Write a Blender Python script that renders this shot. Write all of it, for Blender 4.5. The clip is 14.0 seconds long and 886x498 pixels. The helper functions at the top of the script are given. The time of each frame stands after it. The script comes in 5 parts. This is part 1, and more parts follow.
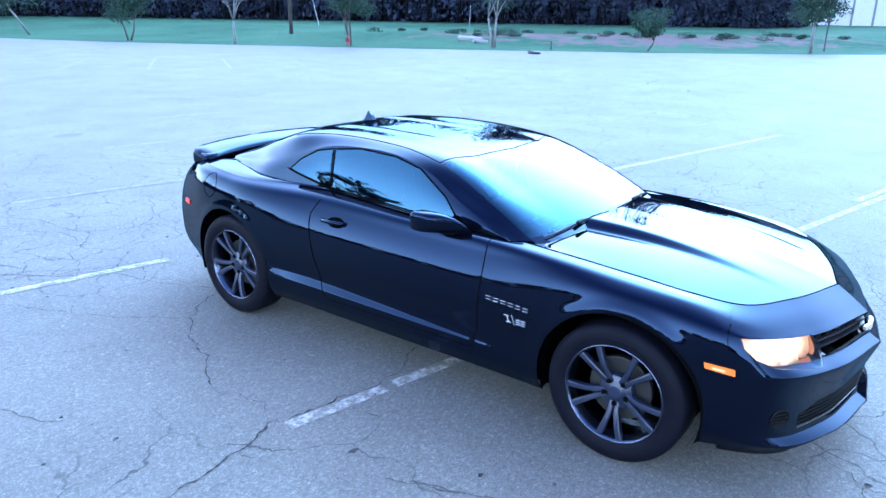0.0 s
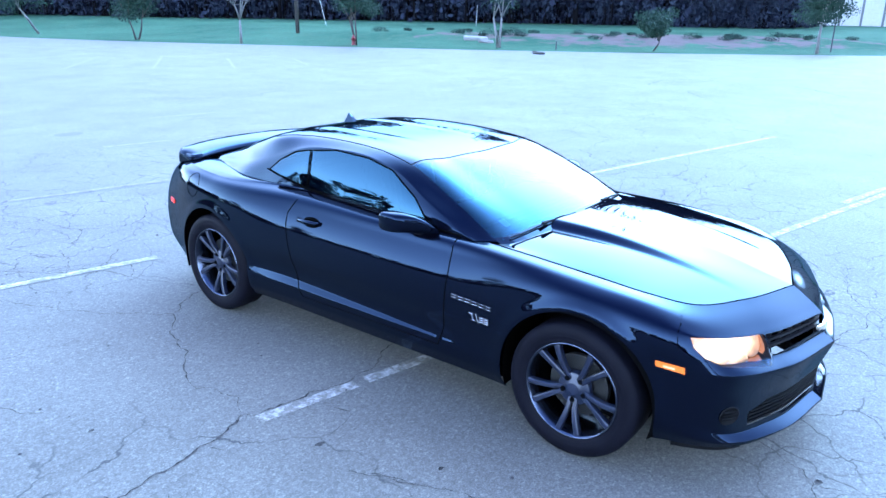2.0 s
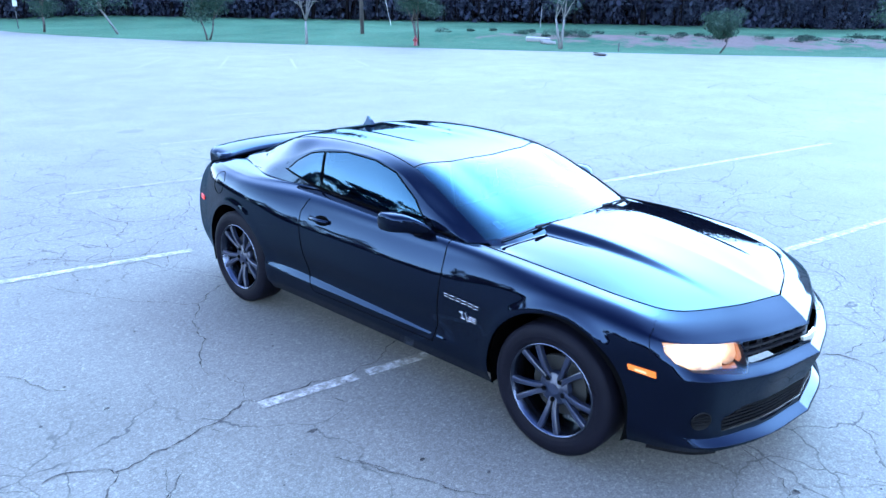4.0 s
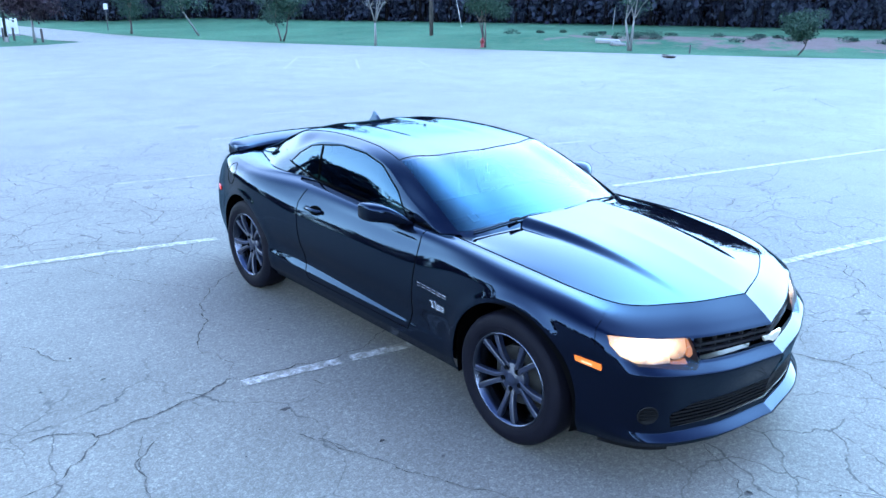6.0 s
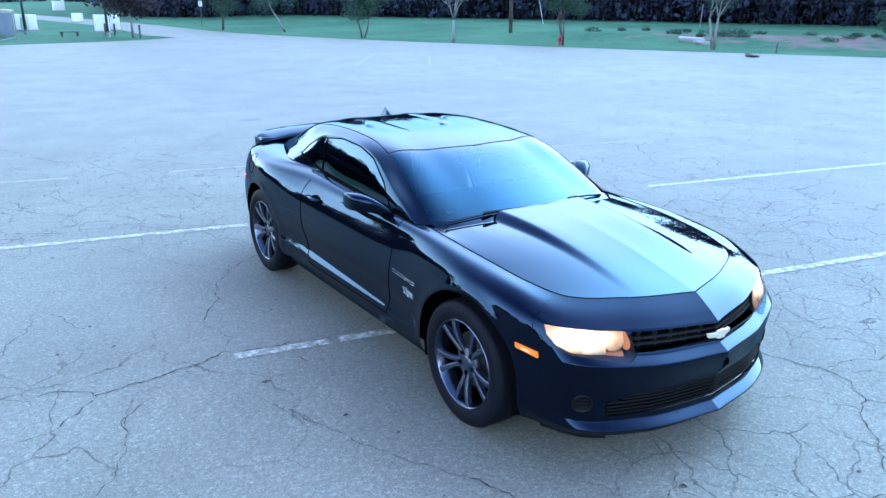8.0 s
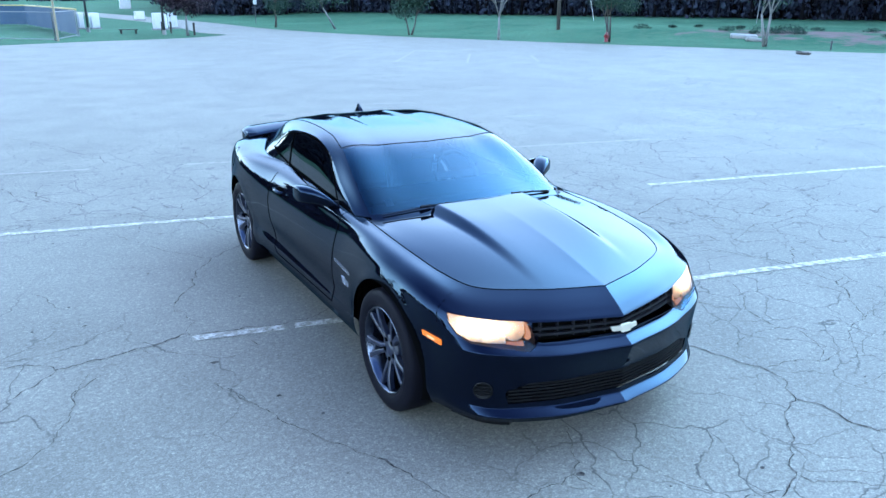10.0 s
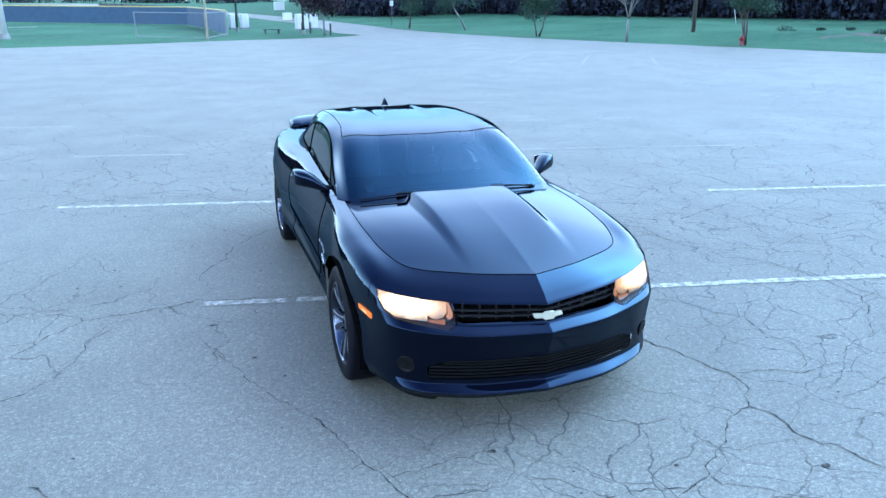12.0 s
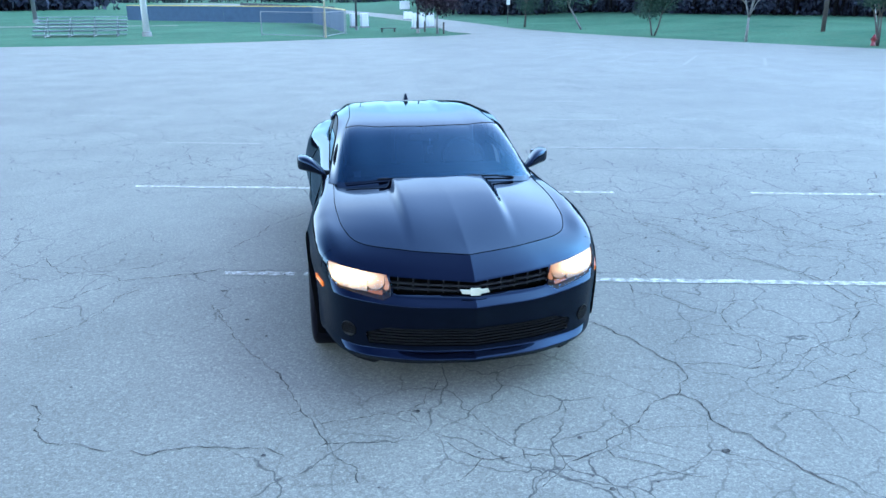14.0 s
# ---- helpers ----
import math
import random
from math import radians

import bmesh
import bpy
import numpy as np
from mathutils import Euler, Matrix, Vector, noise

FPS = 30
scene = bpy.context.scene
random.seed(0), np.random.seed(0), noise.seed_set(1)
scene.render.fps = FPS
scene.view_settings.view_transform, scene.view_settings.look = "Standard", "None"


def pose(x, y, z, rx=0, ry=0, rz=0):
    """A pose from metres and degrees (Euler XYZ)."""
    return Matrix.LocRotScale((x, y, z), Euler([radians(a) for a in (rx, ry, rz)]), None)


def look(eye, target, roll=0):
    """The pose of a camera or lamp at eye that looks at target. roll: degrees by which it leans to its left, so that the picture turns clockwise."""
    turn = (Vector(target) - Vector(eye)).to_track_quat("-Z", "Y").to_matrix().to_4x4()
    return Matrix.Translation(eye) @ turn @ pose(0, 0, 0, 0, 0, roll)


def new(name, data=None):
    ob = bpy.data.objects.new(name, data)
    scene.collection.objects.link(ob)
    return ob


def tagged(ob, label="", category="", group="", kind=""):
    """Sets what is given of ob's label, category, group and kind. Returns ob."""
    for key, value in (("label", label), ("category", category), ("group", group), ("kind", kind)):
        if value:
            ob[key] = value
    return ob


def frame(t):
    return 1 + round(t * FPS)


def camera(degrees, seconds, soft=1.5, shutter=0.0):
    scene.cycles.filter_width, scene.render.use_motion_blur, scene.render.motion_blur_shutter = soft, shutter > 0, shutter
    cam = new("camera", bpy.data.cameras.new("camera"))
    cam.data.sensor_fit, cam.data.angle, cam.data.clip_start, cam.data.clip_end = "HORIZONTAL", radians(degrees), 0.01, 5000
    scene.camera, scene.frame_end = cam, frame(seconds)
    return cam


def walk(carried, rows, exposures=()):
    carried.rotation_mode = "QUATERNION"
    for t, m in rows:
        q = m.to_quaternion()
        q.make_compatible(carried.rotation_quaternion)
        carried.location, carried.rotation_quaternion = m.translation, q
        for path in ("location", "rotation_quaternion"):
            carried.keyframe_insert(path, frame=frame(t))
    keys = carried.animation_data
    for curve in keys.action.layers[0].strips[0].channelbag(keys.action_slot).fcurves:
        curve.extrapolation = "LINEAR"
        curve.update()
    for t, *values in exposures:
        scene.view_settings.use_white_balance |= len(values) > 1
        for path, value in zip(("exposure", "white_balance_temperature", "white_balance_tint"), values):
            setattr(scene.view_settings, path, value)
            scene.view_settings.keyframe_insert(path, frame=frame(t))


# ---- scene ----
cam = camera(62.5, 14.0)
PATH = [
    (0, (-3.837, -1.214, 2.083), (-2.327, -0.064, 1.454), 0.9),
    (0.5, (-3.832, -1.259, 2.074), (-2.326, -0.102, 1.446), 1.0),
    (1, (-3.822, -1.313, 2.072), (-2.324, -0.146, 1.443), 1.0),
    (1.5, (-3.797, -1.38, 2.08), (-2.301, -0.212, 1.45), 0.9),
    (2, (-3.78, -1.446, 2.121), (-2.284, -0.279, 1.49), 1.0),
    (2.5, (-3.767, -1.523, 2.163), (-2.27, -0.356, 1.532), 1.0),
    (3, (-3.741, -1.608, 2.17), (-2.253, -0.43, 1.539), 1.0),
    (3.5, (-3.711, -1.699, 2.177), (-2.257, -0.481, 1.543), 0.9),
    (3.7, (-3.688, -1.747, 2.177), (-2.261, -0.497, 1.543), 0.9),
    (5.8, (-3.348, -2.24, 2.154), (-2.111, -0.801, 1.521), 0.6),
    (6, (-3.333, -2.286, 2.155), (-2.087, -0.854, 1.524), 0.7),
    (6.5, (-3.242, -2.423, 2.173), (-2.007, -0.985, 1.536), 0.6),
    (7, (-3.141, -2.563, 2.17), (-2.016, -1.038, 1.531), 0.7),
    (7.5, (-3.057, -2.703, 2.185), (-1.99, -1.138, 1.543), 0.7),
    (8, (-2.971, -2.835, 2.189), (-1.901, -1.271, 1.548), 0.7),
    (10.5, (-2.276, -3.496, 2.22), (-1.402, -1.818, 1.57), 0.4),
    (11, (-2.073, -3.661, 2.211), (-1.283, -1.942, 1.562), 0.4),
    (11.5, (-1.856, -3.839, 2.216), (-1.151, -2.084, 1.565), 0.3),
    (12, (-1.642, -4.014, 2.209), (-1.021, -2.226, 1.561), 0.3),
    (12.5, (-1.423, -4.198, 2.222), (-0.865, -2.391, 1.572), 0.2),
    (13, (-1.203, -4.374, 2.224), (-0.718, -2.546, 1.575), 0.2),
    (13.5, (-0.997, -4.534, 2.231), (-0.584, -2.688, 1.581), 0.1),
    (14, (-0.793, -4.67, 2.24), (-0.48, -2.805, 1.588), 0.0),
]
EXPO = [(0.0, 4.04, 6600, 18), (3.0, 4.12, 6650, 18), (6.0, 3.93, 6900, 13), (7.5, 3.80, 7080, 10), (11.0, 3.74, 7300, 8), (14.0, 3.65, 7300, 8)]
walk(cam, [(t, look(eye, target, roll)) for t, eye, target, roll in PATH], EXPO)
from mathutils.bvhtree import BVHTree

# ---- light ----
SUN_AZ, SUN_EL = radians(12), radians(42.0)   # azimuth from +x towards +y
world = bpy.data.worlds.new("dusk_sky")
scene.world = world
world.use_nodes = True
wn, wl = world.node_tree.nodes, world.node_tree.links
sky = wn.new("ShaderNodeTexSky")
sky.sky_type = "NISHITA"
sky.sun_disc = False
sky.sun_elevation = SUN_EL
sky.sun_rotation = radians(90) - SUN_AZ
sky.altitude, sky.air_density, sky.dust_density, sky.ozone_density = 100, 1.0, 3.0, 4.0
wn["Background"].inputs["Strength"].default_value = 0.085
# haze that brightens the sky towards the horizon
coord, split, rise, haze = (wn.new("ShaderNode" + k) for k in ("TexCoord", "SeparateXYZ", "Math", "MixRGB"))
wl.new(coord.outputs["Generated"], split.inputs[0])
rise.operation, rise.use_clamp = "MULTIPLY_ADD", True
rise.inputs[1].default_value, rise.inputs[2].default_value = -0.92, 1.0
wl.new(split.outputs["Z"], rise.inputs[0])
power = wn.new("ShaderNodeMath")
power.operation = "POWER"
power.inputs[1].default_value = 3.0
wl.new(rise.outputs[0], power.inputs[0])
toward = wn.new("ShaderNodeVectorMath")
toward.operation = "DOT_PRODUCT"
toward.inputs[1].default_value = (0.92, 0.40, 0)
wl.new(coord.outputs["Generated"], toward.inputs[0])
lean = wn.new("ShaderNodeMath")
lean.operation = "MULTIPLY_ADD"
lean.inputs[1].default_value, lean.inputs[2].default_value = -0.21, 0.60
wl.new(toward.outputs["Value"], lean.inputs[0])
veil = wn.new("ShaderNodeMath")
veil.operation = "MULTIPLY"
wl.new(power.outputs[0], veil.inputs[0])
wl.new(lean.outputs[0], veil.inputs[1])
haze.blend_type = "ADD"
haze.inputs["Color2"].default_value = (11.6, 15.5, 18.5, 1)
wl.new(veil.outputs[0], haze.inputs["Fac"])
deepen = wn.new("ShaderNodeMixRGB")
deepen.blend_type = "MULTIPLY"
deepen.inputs["Fac"].default_value = 1.0
deepen.inputs["Color2"].default_value = (0.108, 0.43, 0.84, 1)
wl.new(sky.outputs["Color"], deepen.inputs["Color1"])
wl.new(deepen.outputs["Color"], haze.inputs["Color1"])
# broad bright veil of thin cloud round the hidden sun
facing = wn.new("ShaderNodeVectorMath")
facing.operation = "DOT_PRODUCT"
facing.inputs[1].default_value = (math.cos(SUN_AZ) * math.cos(SUN_EL), math.sin(SUN_AZ) * math.cos(SUN_EL), math.sin(SUN_EL))
wl.new(coord.outputs["Generated"], facing.inputs[0])
half, lobe, cloud = wn.new("ShaderNodeMath"), wn.new("ShaderNodeMath"), wn.new("ShaderNodeMixRGB")
half.operation, half.inputs[1].default_value, half.inputs[2].default_value = "MULTIPLY_ADD", 0.5, 0.5
lobe.operation, lobe.inputs[1].default_value = "POWER", 10.0
wl.new(facing.outputs["Value"], half.inputs[0])
wl.new(half.outputs[0], lobe.inputs[0])
cloud.blend_type = "ADD"
cloud.inputs["Color2"].default_value = (4.2, 5.2, 7.0, 1)
wl.new(lobe.outputs[0], cloud.inputs["Fac"])
wl.new(haze.outputs["Color"], cloud.inputs["Color1"])
wl.new(cloud.outputs["Color"], wn["Background"].inputs["Color"])
sun = new("sun", bpy.data.lights.new("sun", "SUN"))
sun.data.energy, sun.data.angle, sun.data.color = 0.04, radians(150), (1.0, 0.95, 0.9)
sun.matrix_world = look((0, 0, 30), (-math.cos(SUN_AZ), -math.sin(SUN_AZ), 30 - 0.9))


# ---- materials ----
def material(name, color, rough=0.5, metal=0.0, **more):
    m = bpy.data.materials.new(name)
    m.use_nodes = True
    p = m.node_tree.nodes["Principled BSDF"]
    p.inputs["Base Color"].default_value = (*color, 1)
    p.inputs["Roughness"].default_value = rough
    p.inputs["Metallic"].default_value = metal
    for k, v in more.items():
        p.inputs[k.replace("_", " ")].default_value = v
    return m


class Nodes:
    """Short ways to add nodes to a material."""
    def __init__(self, m):
        self.t, self.p = m.node_tree, m.node_tree.nodes["Principled BSDF"]
        self.pos = self.t.nodes.new("ShaderNodeNewGeometry").outputs["Position"]

    def put(self, socket, to):
        self.t.links.new(socket, to)

    def noise(self, scale, detail=4.0, rough=0.55, at=None):
        n = self.t.nodes.new("ShaderNodeTexNoise")
        n.inputs["Scale"].default_value, n.inputs["Detail"].default_value, n.inputs["Roughness"].default_value = scale, detail, rough
        self.put(at or self.pos, n.inputs["Vector"])
        return n.outputs["Fac"]

    def ramp(self, fac, *stops):
        n = self.t.nodes.new("ShaderNodeValToRGB")
        e = n.color_ramp.elements
        while len(e) < len(stops):
            e.new(0.5)
        for k, (at, c) in zip(e, stops):
            k.position, k.color = at, (*((c,) * 3 if isinstance(c, (int, float)) else c), 1)
        self.put(fac, n.inputs["Fac"])
        return n.outputs["Color"]

    def mix(self, fac, a, b, how="MIX"):
        n = self.t.nodes.new("ShaderNodeMix")
        n.data_type, n.blend_type = "RGBA", how
        for v, k in ((fac, 0), (a, 6), (b, 7)):
            if isinstance(v, (int, float)):
                n.inputs[k].default_value = v if k == 0 else (v, v, v, 1)
            elif isinstance(v, tuple):
                n.inputs[k].default_value = (*v, 1)
            else:
                self.put(v, n.inputs[k])
        return n.outputs[2]

    def math(self, op, a, b=0.0, c=0.0):
        n = self.t.nodes.new("ShaderNodeMath")
        n.operation = op
        for k, v in enumerate((a, b, c)):
            if isinstance(v, (int, float)):
                n.inputs[k].default_value = v
            else:
                self.put(v, n.inputs[k])
        return n.outputs[0]

    def bump(self, height, strength=0.3, distance=0.01):
        n = self.t.nodes.new("ShaderNodeBump")
        n.inputs["Strength"].default_value, n.inputs["Distance"].default_value = strength, distance
        self.put(height, n.inputs["Height"])
        self.put(n.outputs["Normal"], self.p.inputs["Normal"])

    def color(self, c):
        self.put(c, self.p.inputs["Base Color"])


def varied(name, a, b, rough=0.6, scale=8.0, metal=0.0, bump=0.0, **more):
    """A material whose colour wanders between a and b at two scales."""
    m = material(name, a, rough, metal, **more)
    n = Nodes(m)
    f = n.mix(0.5, n.noise(scale), n.noise(scale * 9, 3))
    n.color(n.mix(n.ramp(f, (0.35, 0.0), (0.65, 1.0)), a, b))
    if bump:
        n.bump(n.noise(scale * 12), bump, 0.005)
    return m


def leaf_material(name, a, b):
    m = material(name, a, 0.7, Specular_IOR_Level=0.1)
    n = Nodes(m)
    g = n.t.nodes.new("ShaderNodeNewGeometry")
    n.color(n.mix(g.outputs["Random Per Island"], a, b))
    return m


def lamp_material(name, color, strength):
    return material(name, tuple(c * 0.12 for c in color), 0.3, 0.0, Emission_Color=(*color, 1), Emission_Strength=strength)


def asphalt_material():
    m = material("old_asphalt", (0.2, 0.2, 0.2), 0.75, Specular_IOR_Level=0.22)
    n = Nodes(m)
    big, mid = n.noise(0.12, 5), n.noise(0.9, 5)
    grain, stones = n.noise(38, 3, 0.7), n.noise(105, 2, 0.6)
    base = n.mix(n.ramp(big, (0.3, 0.0), (0.7, 1.0)), (0.110, 0.100, 0.084), (0.139, 0.127, 0.106))
    base = n.mix(n.ramp(mid, (0.36, 0.0), (0.70, 0.75)), base, (0.0885, 0.081, 0.068))
    base = n.mix(0.48, base, n.ramp(grain, (0.30, 0.62), (0.48, 0.98), (0.70, 1.42)), "MULTIPLY")
    base = n.mix(0.52, base, n.ramp(stones, (0.33, 0.60), (0.52, 0.98), (0.68, 1.55)), "MULTIPLY")
    # single stones of the aggregate, a few of them pale, a few dark
    for scale, much in ((62.0, 0.34), (125.0, 0.30)):
        v = n.t.nodes.new("ShaderNodeTexVoronoi")
        v.voronoi_dimensions = "2D"
        v.inputs["Scale"].default_value = scale
        n.put(n.pos, v.inputs["Vector"])
        tone = n.t.nodes.new("ShaderNodeSeparateColor")
        n.put(v.outputs["Color"], tone.inputs[0])
        base = n.mix(much, base, n.ramp(tone.outputs[0], (0.0, 0.62), (0.25, 0.86), (0.72, 1.0), (0.9, 1.35), (1.0, 1.8)), "MULTIPLY")
    # wandering hairline cracks in plates of about a metre, thicker in worn patches
    warp = n.t.nodes.new("ShaderNodeTexNoise")
    warp.inputs["Scale"].default_value, warp.inputs["Detail"].default_value = 1.6, 6
    n.put(n.pos, warp.inputs["Vector"])
    add = n.t.nodes.new("ShaderNodeVectorMath")
    add.operation = "MULTIPLY_ADD"
    n.put(warp.outputs["Color"], add.inputs[0])
    add.inputs[1].default_value = (0.75, 0.75, 0.0)
    n.put(n.pos, add.inputs[2])
    height = grain
    for scale, wide, lo, hi, seed in ((0.85, 0.006, 0.49, 0.60, 0.31), (2.3, 0.017, 0.56, 0.66, 0.23), (1.15, 0.011, 0.60, 0.68, 0.17)):
        v = n.t.nodes.new("ShaderNodeTexVoronoi")
        v.feature, v.voronoi_dimensions = "DISTANCE_TO_EDGE", "2D"
        v.inputs["Scale"].default_value = scale
        n.put(add.outputs[0], v.inputs["Vector"])
        line = n.ramp(v.outputs["Distance"], (0.0, 1.0), (wide * 0.45, 0.9), (wide, 0.0))
        where = n.ramp(n.noise(seed, 2), (lo, 0.0), (hi, 1.0))
        if scale > 1:
            for cx, cy, rad in ((5.0, 3.2, 3.4), (4.6, 6.2, 4.0), (9.5, 4.5, 4.0), (-3.0, 7.5, 3.0)) if scale < 2 else ((3.6, 2.7, 3.2), (2.6, -0.6, 1.7), (0.3, 7.0, 3.4), (-1.6, 5.6, 2.2), (15, 7.0, 7.0)):
                gap = n.t.nodes.new("ShaderNodeVectorMath")
                gap.operation = "DISTANCE"
                n.put(n.pos, gap.inputs[0])
                gap.inputs[1].default_value = (cx, cy, 0)
                near = n.math("ADD", n.math("DIVIDE", gap.outputs["Value"], rad), n.math("MULTIPLY", n.math("SUBTRACT", n.noise(0.9, 3), 0.5), 1.1))
                where = n.mix(1.0, where, n.ramp(near, (0.75, 0.9), (1.1, 0.0)), "LIGHTEN")
        line = n.mix(1.0, line, where, "MULTIPLY")
        base = n.mix(n.math("MULTIPLY", line, n.ramp(n.noise(6, 3, 0.6), (0.34, 0.30), (0.52, 1.0))), base, (0.034, 0.031, 0.028))
        height = n.mix(line, height, 0.0)
    n.color(base)
    n.bump(height, 0.25, 0.005)
    return m


def worn_paint_material():
    m = material("worn_white_paint", (0.6, 0.6, 0.6), 0.8, Specular_IOR_Level=0.3)
    n = Nodes(m)
    wear = n.ramp(n.noise(14, 6, 0.7), (0.38, 0.0), (0.56, 1.0))
    grain = n.ramp(n.noise(70, 3), (0.3, 0.75), (0.7, 1.2))
    n.color(n.mix(1.0, n.mix(wear, (0.36, 0.335, 0.30), (0.14, 0.125, 0.104)), grain, "MULTIPLY"))
    n.bump(n.noise(70, 3), 0.2, 0.003)
    return m


def faded_paint_material():
    m = material("faded_white_paint", (0.3, 0.3, 0.3), 0.85, Specular_IOR_Level=0.22)
    n = Nodes(m)
    wear = n.ramp(n.noise(9, 6, 0.7), (0.40, 0.0), (0.60, 1.0))
    grain = n.ramp(n.noise(60, 3), (0.3, 0.8), (0.7, 1.15))
    n.color(n.mix(1.0, n.mix(wear, (0.195, 0.180, 0.158), (0.132, 0.117, 0.098)), grain, "MULTIPLY"))
    return m


def grass_material():
    m = material("mown_grass", (0.06, 0.11, 0.03), 0.95, Specular_IOR_Level=0.03)
    n = Nodes(m)
    c = n.mix(n.ramp(n.noise(0.15, 5), (0.35, 0.0), (0.65, 1.0)), (0.019, 0.072, 0.042), (0.044, 0.112, 0.066))
    c = n.mix(n.ramp(n.noise(1.2, 4), (0.4, 0.0), (0.7, 0.7)), c, (0.050, 0.092, 0.054))
    c = n.mix(0.6, c, n.ramp(n.noise(9, 4, 0.7), (0.3, 0.55), (0.7, 1.4)), "MULTIPLY")
    # bare earth on the bank
    sep = n.t.nodes.new("ShaderNodeSeparateXYZ")
    n.put(n.pos, sep.inputs[0])
    along = n.math("ADD", n.math("MULTIPLY", sep.outputs[0], 0.65), n.math("MULTIPLY", sep.outputs[1], -0.76))
    deep = n.math("ADD", n.math("MULTIPLY", sep.outputs[0], 0.76), n.math("MULTIPLY", sep.outputs[1], 0.65))
    a = n.math("POWER", n.math("DIVIDE", n.math("SUBTRACT", along, 15.0), 13.0), 2.0)
    d = n.math("POWER", n.math("DIVIDE", n.math("SUBTRACT", deep, 45.2), 4.0), 2.0)
    r = n.math("ADD", n.math("ADD", a, d), n.math("MULTIPLY", n.math("SUBTRACT", n.noise(0.5, 6, 0.65), 0.5), 7.0))
    earth = n.ramp(r, (0.3, 0.95), (1.2, 0.0))
    c = n.mix(earth, c, n.mix(n.noise(1.5, 5), (0.085, 0.058, 0.056), (0.15, 0.105, 0.10)))
    n.color(c)
    n.bump(n.noise(20, 4), 0.6, 0.05)
    return m


def lacquer(name, deep, gloss_color, ior):
    """A near-black body colour under a clear lacquer, its mirrored light tinted and dimmed by angle."""
    m = bpy.data.materials.new(name)
    m.use_nodes = True
    t = m.node_tree
    t.nodes.remove(t.nodes["Principled BSDF"])
    body, gloss, mix, fres, noise, ramp, where = (t.nodes.new("ShaderNode" + k) for k in ("BsdfDiffuse", "BsdfGlossy", "MixShader", "Fresnel", "TexNoise", "ValToRGB", "NewGeometry"))
    body.inputs["Color"].default_value = (*deep, 1)
    # brightness of the mirrored sky is put into these tints, dim when grazing
    edge = t.nodes.new("ShaderNodeValToRGB")
    for _ in range(2):
        edge.color_ramp.elements.new(0.5)
    for stop, at, c in zip(edge.color_ramp.elements, (0.037, 0.058, 0.165, 0.38), (gloss_color, (0.37, 0.58, 0.79), (0.68, 0.73, 0.78), (0.18, 0.28, 0.35))):
        stop.position, stop.color = at, (*c, 1)
    t.links.new(fres.outputs[0], edge.inputs["Fac"])
    t.links.new(edge.outputs["Color"], gloss.inputs["Color"])
    noise.inputs["Scale"].default_value, noise.inputs["Detail"].default_value = 1.7, 4
    t.links.new(where.outputs["Position"], noise.inputs["Vector"])
    t.links.new(noise.outputs["Fac"], ramp.inputs["Fac"])
    for stop, at, v in zip(ramp.color_ramp.elements, (0.35, 0.7), (0.025, 0.06)):
        stop.position, stop.color = at, (v, v, v, 1)
    t.links.new(ramp.outputs["Color"], gloss.inputs["Roughness"])
    fres.inputs["IOR"].default_value = ior
    for a, k in ((fres.outputs[0], 0), (body.outputs[0], 1), (gloss.outputs[0], 2)):
        t.links.new(a, mix.inputs[k])
    t.links.new(mix.outputs[0], t.nodes["Material Output"].inputs["Surface"])
    return m


PAINT = lacquer("black_car_paint", (0.0011, 0.0012, 0.0028), (0.15, 0.27, 0.52), 1.47)
# near-black without gloss; holds the shade of gaps and hollows in its colour
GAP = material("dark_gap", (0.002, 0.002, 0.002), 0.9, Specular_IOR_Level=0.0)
RUBBER = varied("tyre_rubber", (0.0022, 0.0022, 0.0042), (0.004, 0.004, 0.007), 0.6, 14, Specular_IOR_Level=0.06)
RIM = varied("gunmetal_rim", (0.006, 0.009, 0.020), (0.011, 0.016, 0.033), 0.34, 20, 0.1, Specular_IOR_Level=0.5)
BARREL = varied("rim_barrel", (0.05, 0.06, 0.085), (0.075, 0.088, 0.12), 0.25, 20, 1.0)
BRAKE = varied("brake_steel", (0.008, 0.008, 0.008), (0.016, 0.015, 0.014), 0.6, 30, 0.4)
PLASTIC = varied("black_plastic", (0.0025, 0.0025, 0.003), (0.0045, 0.0045, 0.005), 0.5, 30, Specular_IOR_Level=0.1)
TRIM = varied("satin_black_trim", (0.006, 0.006, 0.007), (0.010, 0.010, 0.012), 0.4, 25, Specular_IOR_Level=0.2)
CHROME = material("chrome", (0.75, 0.76, 0.78), 0.12, 1.0)
BADGE = material("dull_chrome", (0.36, 0.37, 0.40), 0.22, 1.0)
EMBLEM = material("pale_gold_emblem", (0.62, 0.56, 0.44), 0.3, 0.5)
LAMP_ON = lamp_material("lit_headlamp", (1.0, 0.80, 0.60), 0.15)
bulb = Nodes(LAMP_ON)
axes = LAMP_ON.node_tree.nodes.new("ShaderNodeSeparateXYZ")
bulb.put(bulb.pos, axes.inputs[0])
off_x = bulb.math("SUBTRACT", bulb.math("ABSOLUTE", bulb.math("SUBTRACT", axes.outputs[0], 0.030)), 0.685)
off_z = bulb.math("SUBTRACT", axes.outputs[2], 0.695)
away = bulb.math("SQRT", bulb.math("ADD", bulb.math("MULTIPLY", off_x, off_x), bulb.math("MULTIPLY", bulb.math("MULTIPLY", off_z, off_z), 4.0)))
